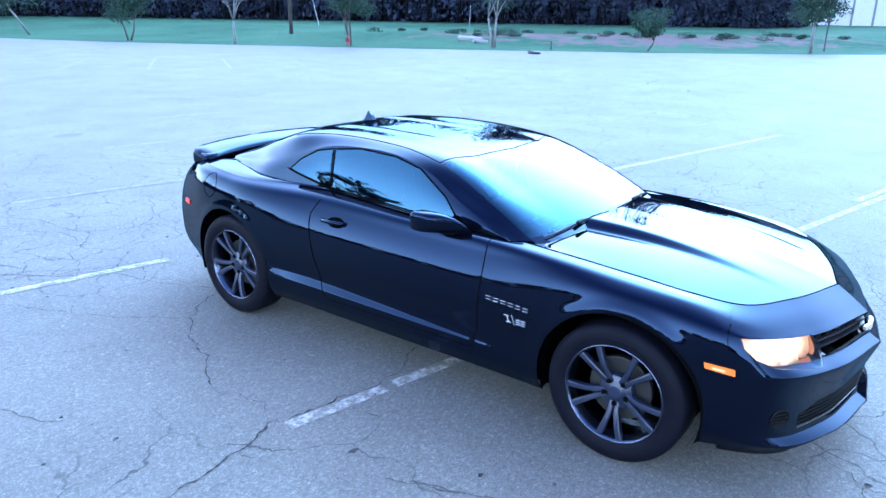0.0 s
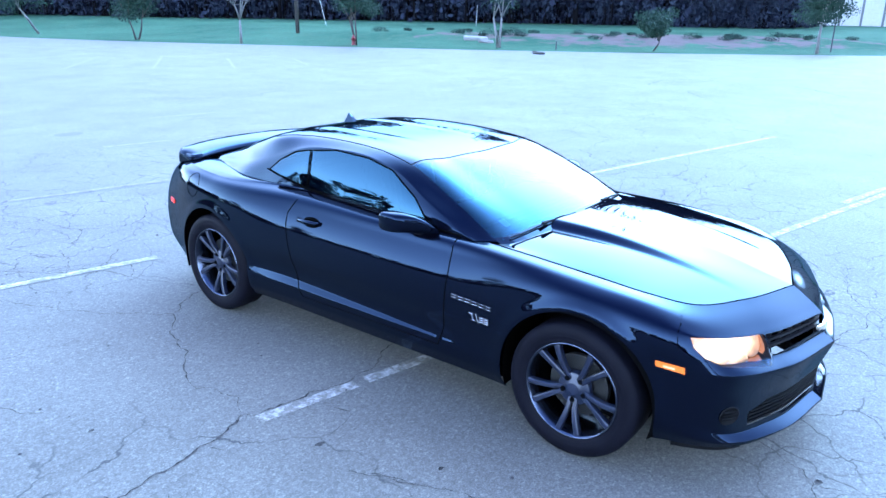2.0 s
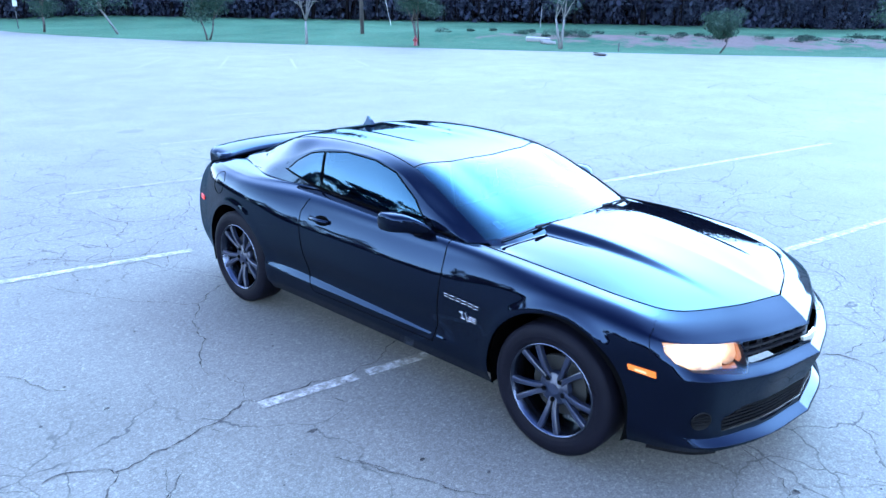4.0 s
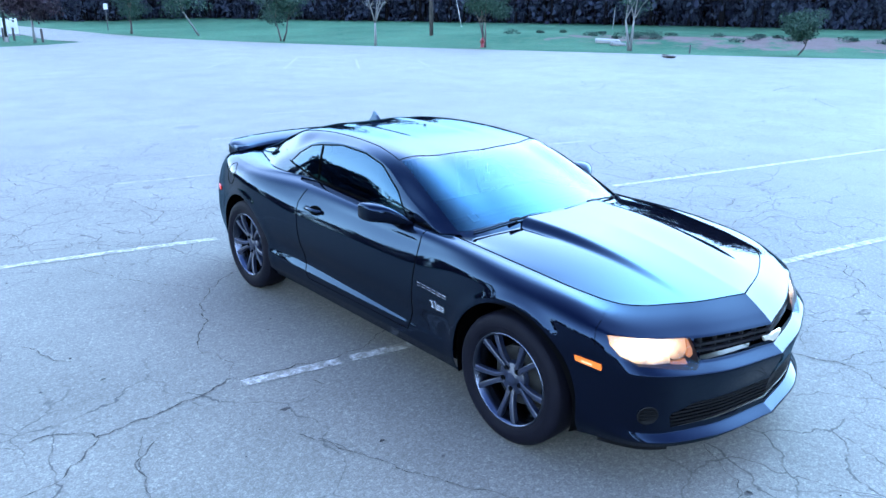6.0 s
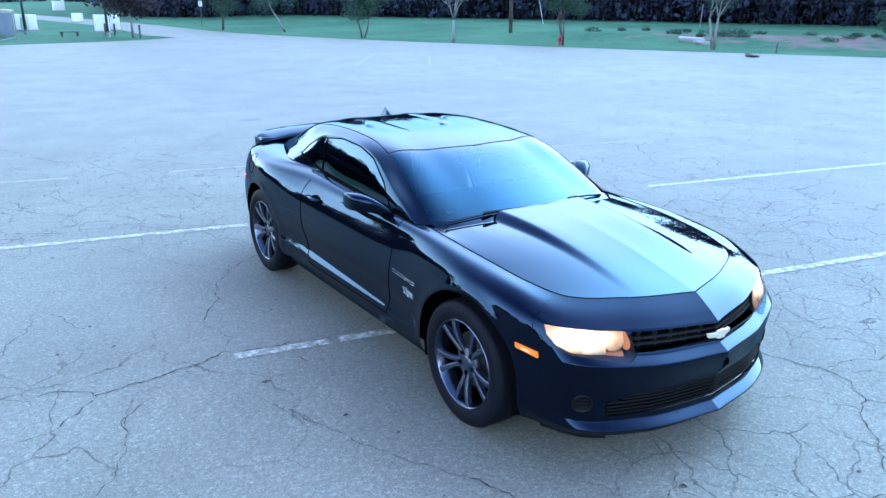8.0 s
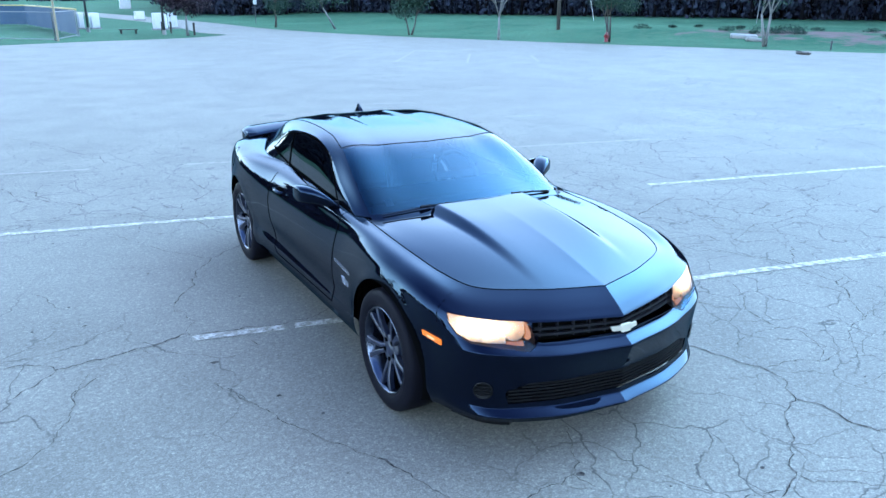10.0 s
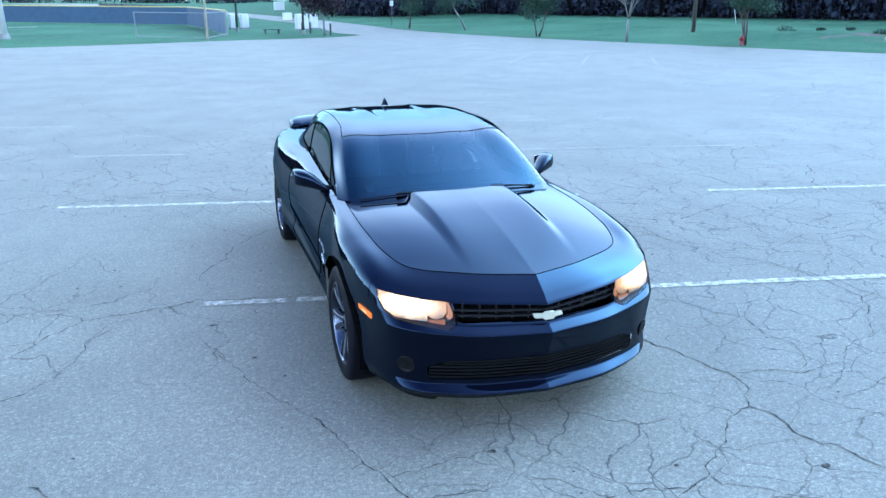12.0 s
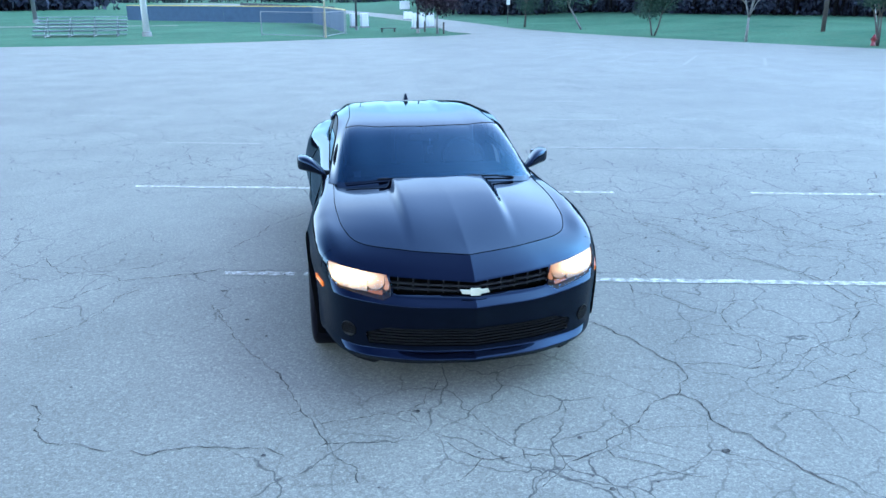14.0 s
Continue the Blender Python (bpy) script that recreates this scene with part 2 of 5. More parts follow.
facet = bulb.math("ADD", away, bulb.math("MULTIPLY", bulb.math("SUBTRACT", bulb.noise(45, 2), 0.5), 0.07))
bulb.put(bulb.ramp(facet, (0.03, (1.0, 0.86, 0.70)), (0.10, (1.0, 0.72, 0.48)), (0.17, (1.0, 0.50, 0.24))), bulb.p.inputs["Emission Color"])
low = bulb.math("ADD", axes.outputs[2], bulb.math("MULTIPLY", bulb.math("SUBTRACT", bulb.noise(38, 3), 0.5), 0.10))
bulb.put(bulb.math("MULTIPLY", bulb.ramp(facet, (0.05, 0.40), (0.10, 0.17), (0.15, 0.07), (0.21, 0.035)), bulb.ramp(low, (0.625, 0.10), (0.675, 1.0))), bulb.p.inputs["Emission Strength"])
LAMP_WARM = lamp_material("warm_reflector_bowl", (1.0, 0.66, 0.42), 0.09)
# this reflector's glow is emission, standing for bulb light mirrored in it
LAMP_LOW = lamp_material("glowing_orange_reflector", (1.0, 0.36, 0.16), .022)
AMBER = lamp_material("amber_lamp", (1.0, 0.26, 0.04), .07)
AMBER_DIM = lamp_material("dim_amber", (1.0, 0.38, 0.17), .034)
RED = lamp_material("red_lamp", (1.0, 0.10, 0.10), .06)
REFLECTOR = material("lamp_reflector", (0.02, 0.02, 0.022), 0.35, 0.2)
INTERIOR = varied("dark_upholstery", (0.008, 0.008, 0.010), (0.014, 0.014, 0.017), 0.8, 20)
ASPHALT, WHITE_LINE, FADED_LINE, GRASS = asphalt_material(), worn_paint_material(), faded_paint_material(), grass_material()
CRACK = material("open_crack", (0.05, 0.045, 0.04), 0.95, Specular_IOR_Level=0.05)
seam = Nodes(CRACK)
seam.color(seam.mix(seam.ramp(seam.noise(16, 4, 0.65), (0.40, 0.0), (0.62, 1.0)), (0.022, 0.020, 0.019), (0.088, 0.079, 0.070)))
BARK = varied("brown_bark", (0.03, 0.024, 0.022), (0.06, 0.05, 0.045), 0.9, 6, bump=0.6)
PALE_BARK = varied("pale_bark", (0.09, 0.09, 0.09), (0.15, 0.15, 0.15), 0.85, 6, bump=0.4)
POLE_WOOD = varied("tarred_pole", (0.03, 0.025, 0.025), (0.05, 0.043, 0.04), 0.85, 5, bump=0.4)
GREEN_LEAF = leaf_material("green_leaves", (0.012, 0.034, 0.026), (0.026, 0.058, 0.042))
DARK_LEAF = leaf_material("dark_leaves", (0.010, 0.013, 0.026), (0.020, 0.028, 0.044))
PURPLE_LEAF = leaf_material("purple_leaves", (0.014, 0.011, 0.016), (0.03, 0.02, 0.028))
HYDRANT_RED = varied("red_enamel", (0.11, 0.006, 0.009), (0.16, 0.010, 0.013), 0.45, 12)
ALUMINIUM = varied("weathered_aluminium", (0.11, 0.13, 0.15), (0.16, 0.18, 0.20), 0.5, 6, 0.5)
GALVANISED = varied("galvanised_steel", (0.10, 0.11, 0.12), (0.15, 0.16, 0.17), 0.5, 10, 0.2)
BLUE_SCREEN = varied("blue_windscreen", (0.008, 0.036, 0.072), (0.014, 0.052, 0.098), 0.8, 2)
YELLOW = varied("yellow_cap", (0.35, 0.24, 0.06), (0.42, 0.30, 0.08), 0.6, 5)
STICKER = varied("pale_paper", (0.20, 0.22, 0.24), (0.26, 0.28, 0.30), 0.7, 30)
CREAM = varied("cream_enamel", (0.17, 0.14, 0.09), (0.22, 0.18, 0.12), 0.5, 4)
WHITE_PAINT = varied("white_enamel", (0.40, 0.41, 0.42), (0.48, 0.48, 0.48), 0.5, 4)
CONCRETE = varied("pale_concrete", (0.14, 0.14, 0.135), (0.21, 0.21, 0.205), 0.9, 3)
DARK_STEEL = varied("dark_steel", (0.03, 0.035, 0.04), (0.05, 0.055, 0.06), 0.6, 8, 0.3)


def glass_material(name, tint, ior=1.55):
    m = bpy.data.materials.new(name)
    m.use_nodes = True
    t = m.node_tree
    t.nodes.remove(t.nodes["Principled BSDF"])
    clear, gloss, mix, fres = (t.nodes.new("ShaderNode" + k) for k in ("BsdfTransparent", "BsdfGlossy", "MixShader", "Fresnel"))
    clear.inputs["Color"].default_value = (*tint, 1)
    gloss.inputs["Roughness"].default_value = 0.02
    # mirrored sky is coloured blue and dimmed here where the glass faces the eye
    edge = t.nodes.new("ShaderNodeValToRGB")
    for stop, at, c in zip(edge.color_ramp.elements, (0.07, 0.17), ((0.17, 0.49, 0.78), (0.70, 0.78, 0.84))):
        stop.position, stop.color = at, (*c, 1)
    t.links.new(fres.outputs[0], edge.inputs["Fac"])
    t.links.new(edge.outputs["Color"], gloss.inputs["Color"])
    fres.inputs["IOR"].default_value = ior
    t.links.new(fres.outputs[0], mix.inputs[0])
    t.links.new(clear.outputs[0], mix.inputs[1])
    t.links.new(gloss.outputs[0], mix.inputs[2])
    t.links.new(mix.outputs[0], t.nodes["Material Output"].inputs["Surface"])
    return m


TYRE_MARK = varied("rubbed_dark_mark", (0.060, 0.053, 0.046), (0.085, 0.076, 0.066), 0.8, 6)
EARTH = varied("bare_earth", (0.13, 0.095, 0.085), (0.18, 0.14, 0.125), 0.95, 2)
# bark of the far woods, with their shade put into its near-black colour
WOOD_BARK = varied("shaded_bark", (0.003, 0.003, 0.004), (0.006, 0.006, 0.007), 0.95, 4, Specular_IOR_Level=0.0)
TINTED = glass_material("tinted_glass", (0.03, 0.04, 0.05), 1.68)
SCREEN_GLASS = glass_material("windscreen_glass", (0.15, 0.19, 0.23), 1.5)
LENS = glass_material("clear_lens", (0.92, 0.92, 0.92), 1.25)


# ---- mesh helpers ----
def link(name, bm, mat, parent=None, smooth=False):
    me = bpy.data.meshes.new(name)
    bm.to_mesh(me)
    bm.free()
    return mesh_object(name, me, mat, parent, smooth)


def mesh_object(name, me, mat, parent=None, smooth=False):
    if smooth:
        me.polygons.foreach_set("use_smooth", [True] * len(me.polygons))
    me.materials.append(mat)
    ob = new(name, me)
    ob.parent = parent
    return ob


def part(name, bm, mat, parent, label="", smooth=False):
    ob = link(name, bm, mat, parent, smooth)
    return tagged(ob, label) if label else ob


def poly(name, verts, faces, mat, parent=None, smooth=False):
    me = bpy.data.meshes.new(name)
    me.from_pydata([tuple(map(float, v)) for v in verts], [], [tuple(map(int, f)) for f in faces])
    me.update()
    return mesh_object(name, me, mat, parent, smooth)


def box(bm, size, at=(0, 0, 0), turn=(0, 0, 0), bevel=0.0):
    r = bmesh.ops.create_cube(bm, size=1.0, matrix=pose(*at, *turn) @ Matrix.Diagonal((*size, 1)))
    if bevel:
        es = list({e for v in r["verts"] for e in v.link_edges})
        bmesh.ops.bevel(bm, geom=es, offset=bevel, segments=2, affect="EDGES", profile=0.5)
    return bm


def rod(bm, a, b, r0, r1=None, n=10):
    a, b = Vector(a), Vector(b)
    q = (b - a).to_track_quat("Z", "Y").to_matrix().to_4x4()
    bmesh.ops.create_cone(bm, cap_ends=True, segments=n, radius1=r0, radius2=r0 if r1 is None else r1, depth=(b - a).length,
                          matrix=Matrix.Translation((a + b) / 2) @ q)
    return bm


def tube(bm, pts, radius, n=6):
    """A tube of even or changing radius along a line of points."""
    pts = [Vector(p) for p in pts]
    rs = radius if isinstance(radius, (list, tuple)) else [radius] * len(pts)
    rings = []
    for i, p in enumerate(pts):
        d = (pts[min(i + 1, len(pts) - 1)] - pts[max(i - 1, 0)]).normalized()
        u = d.cross(Vector((0.31, 0.17, 0.93)) if abs(d.z) < 0.9 else Vector((1, 0, 0))).normalized()
        w = d.cross(u)
        rings.append([bm.verts.new(p + rs[i] * (math.cos(k * math.tau / n) * u + math.sin(k * math.tau / n) * w)) for k in range(n)])
    for a, b in zip(rings, rings[1:]):
        for k in range(n):
            bm.faces.new((a[k], a[(k + 1) % n], b[(k + 1) % n], b[k]))
    bm.faces.new(rings[0][::-1])
    bm.faces.new(rings[-1])
    return bm


def lathe(bm, profile, n=48, axis="X", phase=0.0):
    """Turns (distance along the axis, radius) pairs round the axis."""
    rings = []
    for d, r in profile:
        ring = []
        for k in range(n):
            c, s = r * math.cos(k * math.tau / n + phase), r * math.sin(k * math.tau / n + phase)
            ring.append(bm.verts.new((d, c, s) if axis == "X" else (c, s, d)))
        rings.append(ring)
    for a, b in zip(rings, rings[1:]):
        for k in range(n):
            bm.faces.new((a[k], a[(k + 1) % n], b[(k + 1) % n], b[k]))
    return bm


def prism(bm, outline, lo, hi, axis="Y"):
    """Extrudes a closed outline; axis Y takes (x, z), X takes (y, z), Z takes (x, y)."""
    def at(p, h):
        return {"Y": (p[0], h, p[1]), "X": (h, p[0], p[1]), "Z": (p[0], p[1], h)}[axis]
    a, b = [bm.verts.new(at(p, lo)) for p in outline], [bm.verts.new(at(p, hi)) for p in outline]
    bm.faces.new(a)
    bm.faces.new(b[::-1])
    for k in range(len(a)):
        bm.faces.new((a[k], b[k], b[(k + 1) % len(a)], a[(k + 1) % len(a)]))
    bmesh.ops.recalc_face_normals(bm, faces=bm.faces)
    return bm


def spline(points, per):
    """A smooth line through points (first axis), chord-length tangents, per samples an interval."""
    p = np.asarray(points, float)
    flat = p.reshape(len(p), -1)
    d = np.maximum(np.linalg.norm(np.diff(p, axis=0), axis=-1), 1e-6)      # chords, one for each column
    d = np.repeat(d.reshape(len(p) - 1, -1), 3, axis=1) if p.ndim > 2 else np.repeat(d[:, None], 3, axis=1)
    s = np.diff(flat, axis=0) / d
    m = np.empty_like(flat)
    m[0], m[-1] = s[0], s[-1]
    m[1:-1] = (s[:-1] * d[1:] + s[1:] * d[:-1]) / (d[1:] + d[:-1])
    out = []
    for i in range(len(p) - 1):
        for t in np.arange(per) / per:
            h = (2 * t**3 - 3 * t**2 + 1, t**3 - 2 * t**2 + t, -2 * t**3 + 3 * t**2, t**3 - t**2)
            out.append(h[0] * flat[i] + h[1] * d[i] * m[i] + h[2] * flat[i + 1] + h[3] * d[i] * m[i + 1])
    out.append(flat[-1])
    return np.array(out).reshape(-1, *p.shape[1:])


def inside(poly2, q):
    """Which of the points q lie inside the closed outline."""
    a = np.asarray(poly2, float)
    b = np.roll(a, -1, axis=0)
    hit = np.zeros(len(q), bool)
    for (x0, y0), (x1, y1) in zip(a, b):
        if y0 != y1:
            hit ^= ((y0 > q[:, 1]) != (y1 > q[:, 1])) & (q[:, 0] < (x1 - x0) * (q[:, 1] - y0) / (y1 - y0) + x0)
    return hit


def nearest_on(poly2, q):
    a = np.asarray(poly2, float)
    b = np.roll(a, -1, axis=0)
    best, at = 1e9, q
    for p0, p1 in zip(a, b):
        e = p1 - p0
        t = np.clip(np.dot(q - p0, e) / max(np.dot(e, e), 1e-12), 0, 1)
        c = p0 + t * e
        dist = np.linalg.norm(q - c)
        if dist < best:
            best, at = dist, c
    return at


class Skin:
    """A smooth grid that can be cut into panels along outlines drawn in a side, front or top view."""
    AXES = {"side": (1, 2, 0), "front": (0, 2, 1), "top": (0, 1, 2)}

    def __init__(self, grid, crease=1.0):
        """crease: how much of a fold stays on the centre line."""
        n, m = grid.shape[:2]
        self.v = grid.reshape(-1, 3).copy()
        k = np.arange(n * m).reshape(n, m)
        self.f = np.stack([k[:-1, :-1], k[:-1, 1:], k[1:, 1:], k[1:, :-1]], -1).reshape(-1, 4)
        self.ij = np.stack(np.meshgrid(np.arange(n - 1), np.arange(m - 1), indexing="ij"), -1).reshape(-1, 2)
        self.tree = BVHTree.FromPolygons([tuple(p) for p in self.v], [tuple(map(int, q)) for q in self.f])
        c = self.v[self.f]
        fn = np.cross(c[:, 2] - c[:, 0], c[:, 3] - c[:, 1])
        self.n = np.zeros_like(self.v)
        for q in range(4):
            np.add.at(self.n, self.f[:, q], fn)
        self.n[abs(self.v[:, 0]) < 1e-5, 0] *= crease
        self.n /= np.maximum(np.linalg.norm(self.n, axis=1), 1e-12)[:, None]
        self.label = np.array(["body"] * len(self.f), dtype=object)

    def drop_on(self, view, p, other):
        """The place on the skin behind the point p of a view, nearest to the depth other."""
        a, b, c = self.AXES[view]
        best = None
        for sign in (-1, 1):
            o, w = [0.0] * 3, [0.0] * 3
            o[a], o[b], o[c], w[c] = p[0], p[1], other - sign * 0.25, float(sign)
            hit = self.tree.ray_cast(Vector(o), Vector(w), 0.6)
            if hit[0] is not None and (best is None or abs(hit[0][c] - other) < abs(best[0][c] - other)):
                best = hit
        return best

    def cut(self, name, view, outline, only=None):
        a, b, c = self.AXES[view]
        mid = self.v[self.f].mean(axis=1)
        hit = inside(outline, mid[:, [a, b]])
        if only is not None:
            hit &= only(mid)
        edge = np.intersect1d(self.f[hit], self.f[~hit])
        self.label[hit] = name
        for k in edge:
            p = nearest_on(outline, self.v[k][[a, b]])
            if np.linalg.norm(p - self.v[k][[a, b]]) > 0.06:
                continue
            got = self.drop_on(view, p, self.v[k][c])
            if got:
                q = self.f[got[2]]
                w = 1 / (np.linalg.norm(self.v[q] - np.array(got[0]), axis=1) + 1e-4)
                nn = (self.n[q] * w[:, None]).sum(axis=0)
                self.v[k], self.n[k] = np.array(got[0]), nn / np.linalg.norm(nn)
        return self

    def emit(self, name, label, mat, parent, sides, offset=0.0):
        """One mesh of the faces with that label; sides: 1, -1, or 0 for both in one mesh."""
        f = self.f[self.label == label]
        if not len(f):
            return None
        used, inv = np.unique(f, return_inverse=True)
        f = inv.reshape(-1, 4)
        v, nrm = self.v[used] + offset * self.n[used], self.n[used]
        vs, fs, ns = [], [], []
        for s in ((1, -1) if sides == 0 else (sides,)):
            o = sum(map(len, vs))
            vs.append(v * (s, 1, 1))
            ns.append(nrm * (s, 1, 1))
            fs.append((f if s > 0 else f[:, ::-1]) + o)
        me = bpy.data.meshes.new(name)
        me.from_pydata([tuple(map(float, p)) for p in np.concatenate(vs)], [], [tuple(map(int, q)) for q in np.concatenate(fs)])
        me.polygons.foreach_set("use_smooth", [True] * len(me.polygons))
        me.normals_split_custom_set_from_vertices([tuple(map(float, p)) for p in np.concatenate(ns)])
        me.materials.append(mat)
        ob = new(name, me)
        ob.parent = parent
        return ob

    def seam(self, bm, view, line, other, radius=0.0035, close=False, out=0.0):
        """Lays a thin tube on the skin along a line of a view."""
        pts, was = [], None
        line = list(line) + ([line[0]] if close else [])
        for p, q in zip(line, line[1:]):
            n = max(1, int(math.dist(p, q) / 0.025))
            for t in range(n):
                pts.append((p[0] + (q[0] - p[0]) * t / n, p[1] + (q[1] - p[1]) * t / n))
        pts.append(line[-1])
        out3, depth = [], other
        for p in pts:
            got = self.drop_on(view, p, depth)
            if got:
                depth = got[0][self.AXES[view][2]]
                out3.append(got[0] + got[1] * out)
        if len(out3) > 1:
            for s in (1, -1):
                tube(bm, [Vector((s * p.x, p.y, p.z)) for p in out3], radius, 5)


def smoothstep(a, b, x):
    t = np.clip((x - a) / (b - a), 0, 1)
    return t * t * (3 - 2 * t)


# ---- the car: lines of its form, half a car, front axle at the origin ----
# stations: nose centre, nose, lamp corner, bumper joint, front axle, door front, door middle, door rear, rear axle, tail joint, tail corner, tail, tail centre
SILL = [(0, -.90, .205), (.43, -.83, .205), (.70, -.68, .21), (.83, -.42, .22), (.86, 0, .22), (.86, .74, .215), (.86, 1.4, .21), (.87, 2.0, .215), (.88, 2.85, .23), (.81, 3.40, .26), (.68, 3.59, .30), (.40, 3.70, .30), (0, 3.74, .30)]
CHIN = [(0, -.95, .246), (.43, -.868, .246), (.735, -.69, .25), (.862, -.42, .285), (.9, 0, .29), (.895, .74, .29), (.898, 1.4, .29), (.908, 2, .29), (.93, 2.85, .3), (.843, 3.4, .33), (.723, 3.655, .35), (.427, 3.778, .35), (0, 3.818, .35)]
SKIRT = [(0, -.893, .28), (.43, -.813, .28), (.75, -.65, .3), (.872, -.42, .38), (.925, 0, .385), (.899, .74, .372), (.91, 1.4, .375), (.922, 2, .382), (.95, 2.85, .4), (.857, 3.4, .42), (.743, 3.675, .42), (.44, 3.775, .42), (0, 3.815, .42)]
TUCK = [(0, -.908, .44), (.43, -.823, .44), (.77, -.645, .45), (.872, -.42, .44), (.928, 0, .43), (.895, .74, .385), (.893, 1.4, .408), (.898, 2, .432), (.95, 2.85, .47), (.862, 3.4, .5), (.748, 3.68, .5), (.44, 3.78, .5), (0, 3.82, .5)]
WAIST = [(0, -.952, .572), (.43, -.847, .572), (.79, -.64, .597), (.866, -.44, .59), (.936, 0, .6), (.904, .74, .55), (.911, 1.4, .57), (.924, 2, .59), (.958, 2.85, .63), (.857, 3.4, .65), (.743, 3.685, .64), (.44, 3.79, .64), (0, 3.83, .64)]
CREASE = [(0, -.895, .608), (.43, -.785, .607), (.8, -.59, .66), (.868, -.43, .7), (.926, 0, .735), (.893, .74, .715), (.902, 1.4, .735), (.917, 2, .755), (.952, 2.85, .765), (.847, 3.4, .78), (.723, 3.675, .76), (.43, 3.78, .76), (0, 3.82, .76)]
SHOULDER = [(0, -.874, .706), (.45, -.742, .72), (.795, -.54, .754), (.852, -.38, .795), (.89, 0, .855), (.848, .74, .862), (.855, 1.4, .874), (.87, 2, .886), (.925, 2.85, .9), (.817, 3.4, .9), (.686, 3.631, .89), (.406, 3.724, .89), (0, 3.764, .89)]
CROWN = [(0, -.8, .763), (.42, -.672, .775), (.735, -.492, .8), (.795, -.33, .846), (.842, 0, .886), (.824, .74, .916), (.829, 1.4, .928), (.835, 2, .943), (.897, 2.85, .942), (.787, 3.39, .955), (.664, 3.582, .945), (.402, 3.698, .945), (0, 3.738, .945)]
BELT = [(0, -.722, .815), (.37, -.60, .823), (.64, -.43, .838), (.705, -.25, .865), (.735, 0, .895), (.740, .74, .94), (.752, 1.4, .955), (.738, 2.05, .983), (.832, 2.83, .973), (.715, 3.38, .985), (.61, 3.53, .975), (.4, 3.63, .975), (0, 3.67, .98)]
# greenhouse, from the windscreen's foot to the deck
SCREEN_MID = [(0, .47, .985), (0, .82, 1.122), (0, 1.193, 1.252), (0, 1.5, 1.292), (0, 1.85, 1.308), (0, 2.2, 1.312), (0, 2.5, 1.292), (0, 2.8, 1.214), (0, 3.1, 1.095), (0, 3.38, 1.005)]
SCREEN_HALF = [(.40, .508, .974), (.37, .853, 1.119), (.345, 1.214, 1.250), (.32, 1.51, 1.289), (.31, 1.85, 1.304), (.315, 2.2, 1.307), (.34, 2.5, 1.286), (.36, 2.8, 1.204), (.36, 3.09, 1.09), (.35, 3.36, 1.003)]
PILLAR_IN = [(.715, .600, .942), (.675, .928, 1.104), (.615, 1.268, 1.238), (.575, 1.53, 1.280), (.56, 1.85, 1.298), (.57, 2.2, 1.288), (.585, 2.5, 1.248), (.535, 2.8, 1.172), (.505, 3.06, 1.080), (.50, 3.32, 1.0)]
PILLAR_OUT = [(.772, .70, .936), (.724, 1.06, 1.072), (.682, 1.33, 1.203), (.664, 1.55, 1.255), (.660, 1.85, 1.266), (.670, 2.15, 1.237), (.680, 2.42, 1.148), (.655, 2.70, 1.085), (.600, 2.95, 1.040), (.525, 3.28, .998)]
LEDGE = [(.767, .68, .932), (.760, 1.05, .944), (.757, 1.34, .953), (.751, 1.55, .96), (.744, 1.85, .974), (.738, 2.13, .985), (.752, 2.42, .987), (.735, 2.70, .988), (.66, 2.95, .990), (.54, 3.28, .990)]

TYRE_R, WHEELBASE = 0.352, 2.852
car = tagged(new("car"), "glossy black two-door sports coupe with lit headlamps and dark rims", "car")
car.matrix_basis = pose(0.030, 0, 0) @ Matrix.Diagonal((1.014, 1, 1, 1))

lines = np.stack([spline(r, 20) for r in (SILL, CHIN, SKIRT, TUCK, WAIST, CREASE, SHOULDER, CROWN, BELT)])
grid = spline(lines, 8)
# firmer edges on the nose and the sill, softer ones along the doors
flat = np.concatenate([lines[i] + (lines[i + 1] - lines[i]) * (t / 8) for i in range(8) for t in range(8)] + [lines[-1]]).reshape(grid.shape)
station = np.arange(grid.shape[1]) / 20
level = np.arange(grid.shape[0]) / 8
firm = (1 - smoothstep(2.0, 2.9, station))[None] * (1 - smoothstep(6.3, 7.3, level))[:, None] * .9
firm = np.maximum(firm, (smoothstep(4.6, 5.0, station) * (1 - smoothstep(7.2, 7.6, station)))[None] * (1 - smoothstep(2.8, 3.8, level))[:, None] * .8)
grid = grid + (flat - grid) * firm[..., None]
# slight flare round the wheel openings
for yc in (0.0, WHEELBASE):
    rr = np.hypot(grid[..., 1] - yc, grid[..., 2] - TYRE_R)
    grid[..., 0] += 0.010 * np.exp(-((rr - 0.42) / 0.035) ** 2) * (grid[..., 0] > 0.7)
side = Skin(grid)


def circle(cy, cz, r, n=56):
    return [(cy + r * math.cos(k * math.tau / n), cz + r * math.sin(k * math.tau / n)) for k in range(n)]


JOINT = [(-.475, .20), (-.472, .70), (-.45, .80), (-.40, .86), (-.30, .90)]
DOOR = [(.81, 1.1), (.80, .95), (.793, .77), (.805, .45), (.84, .335), (1.94, .335), (1.995, .43), (2.075, .80), (2.08, .86), (2.04, .945), (2.06, 1.1)]
TAIL = [(3.30, .2), (3.36, .55), (3.44, .72), (3.50, .80), (3.50, 1.2), (5, 1.2), (5, -.2), (3.3, -.2)]
HEADLAMP = [(.485, .722), (.62, .733), (.815, .758), (.820, .715), (.802, .668), (.757, .634), (.62, .608), (.515, .590), (.468, .605), (.465, .655)]
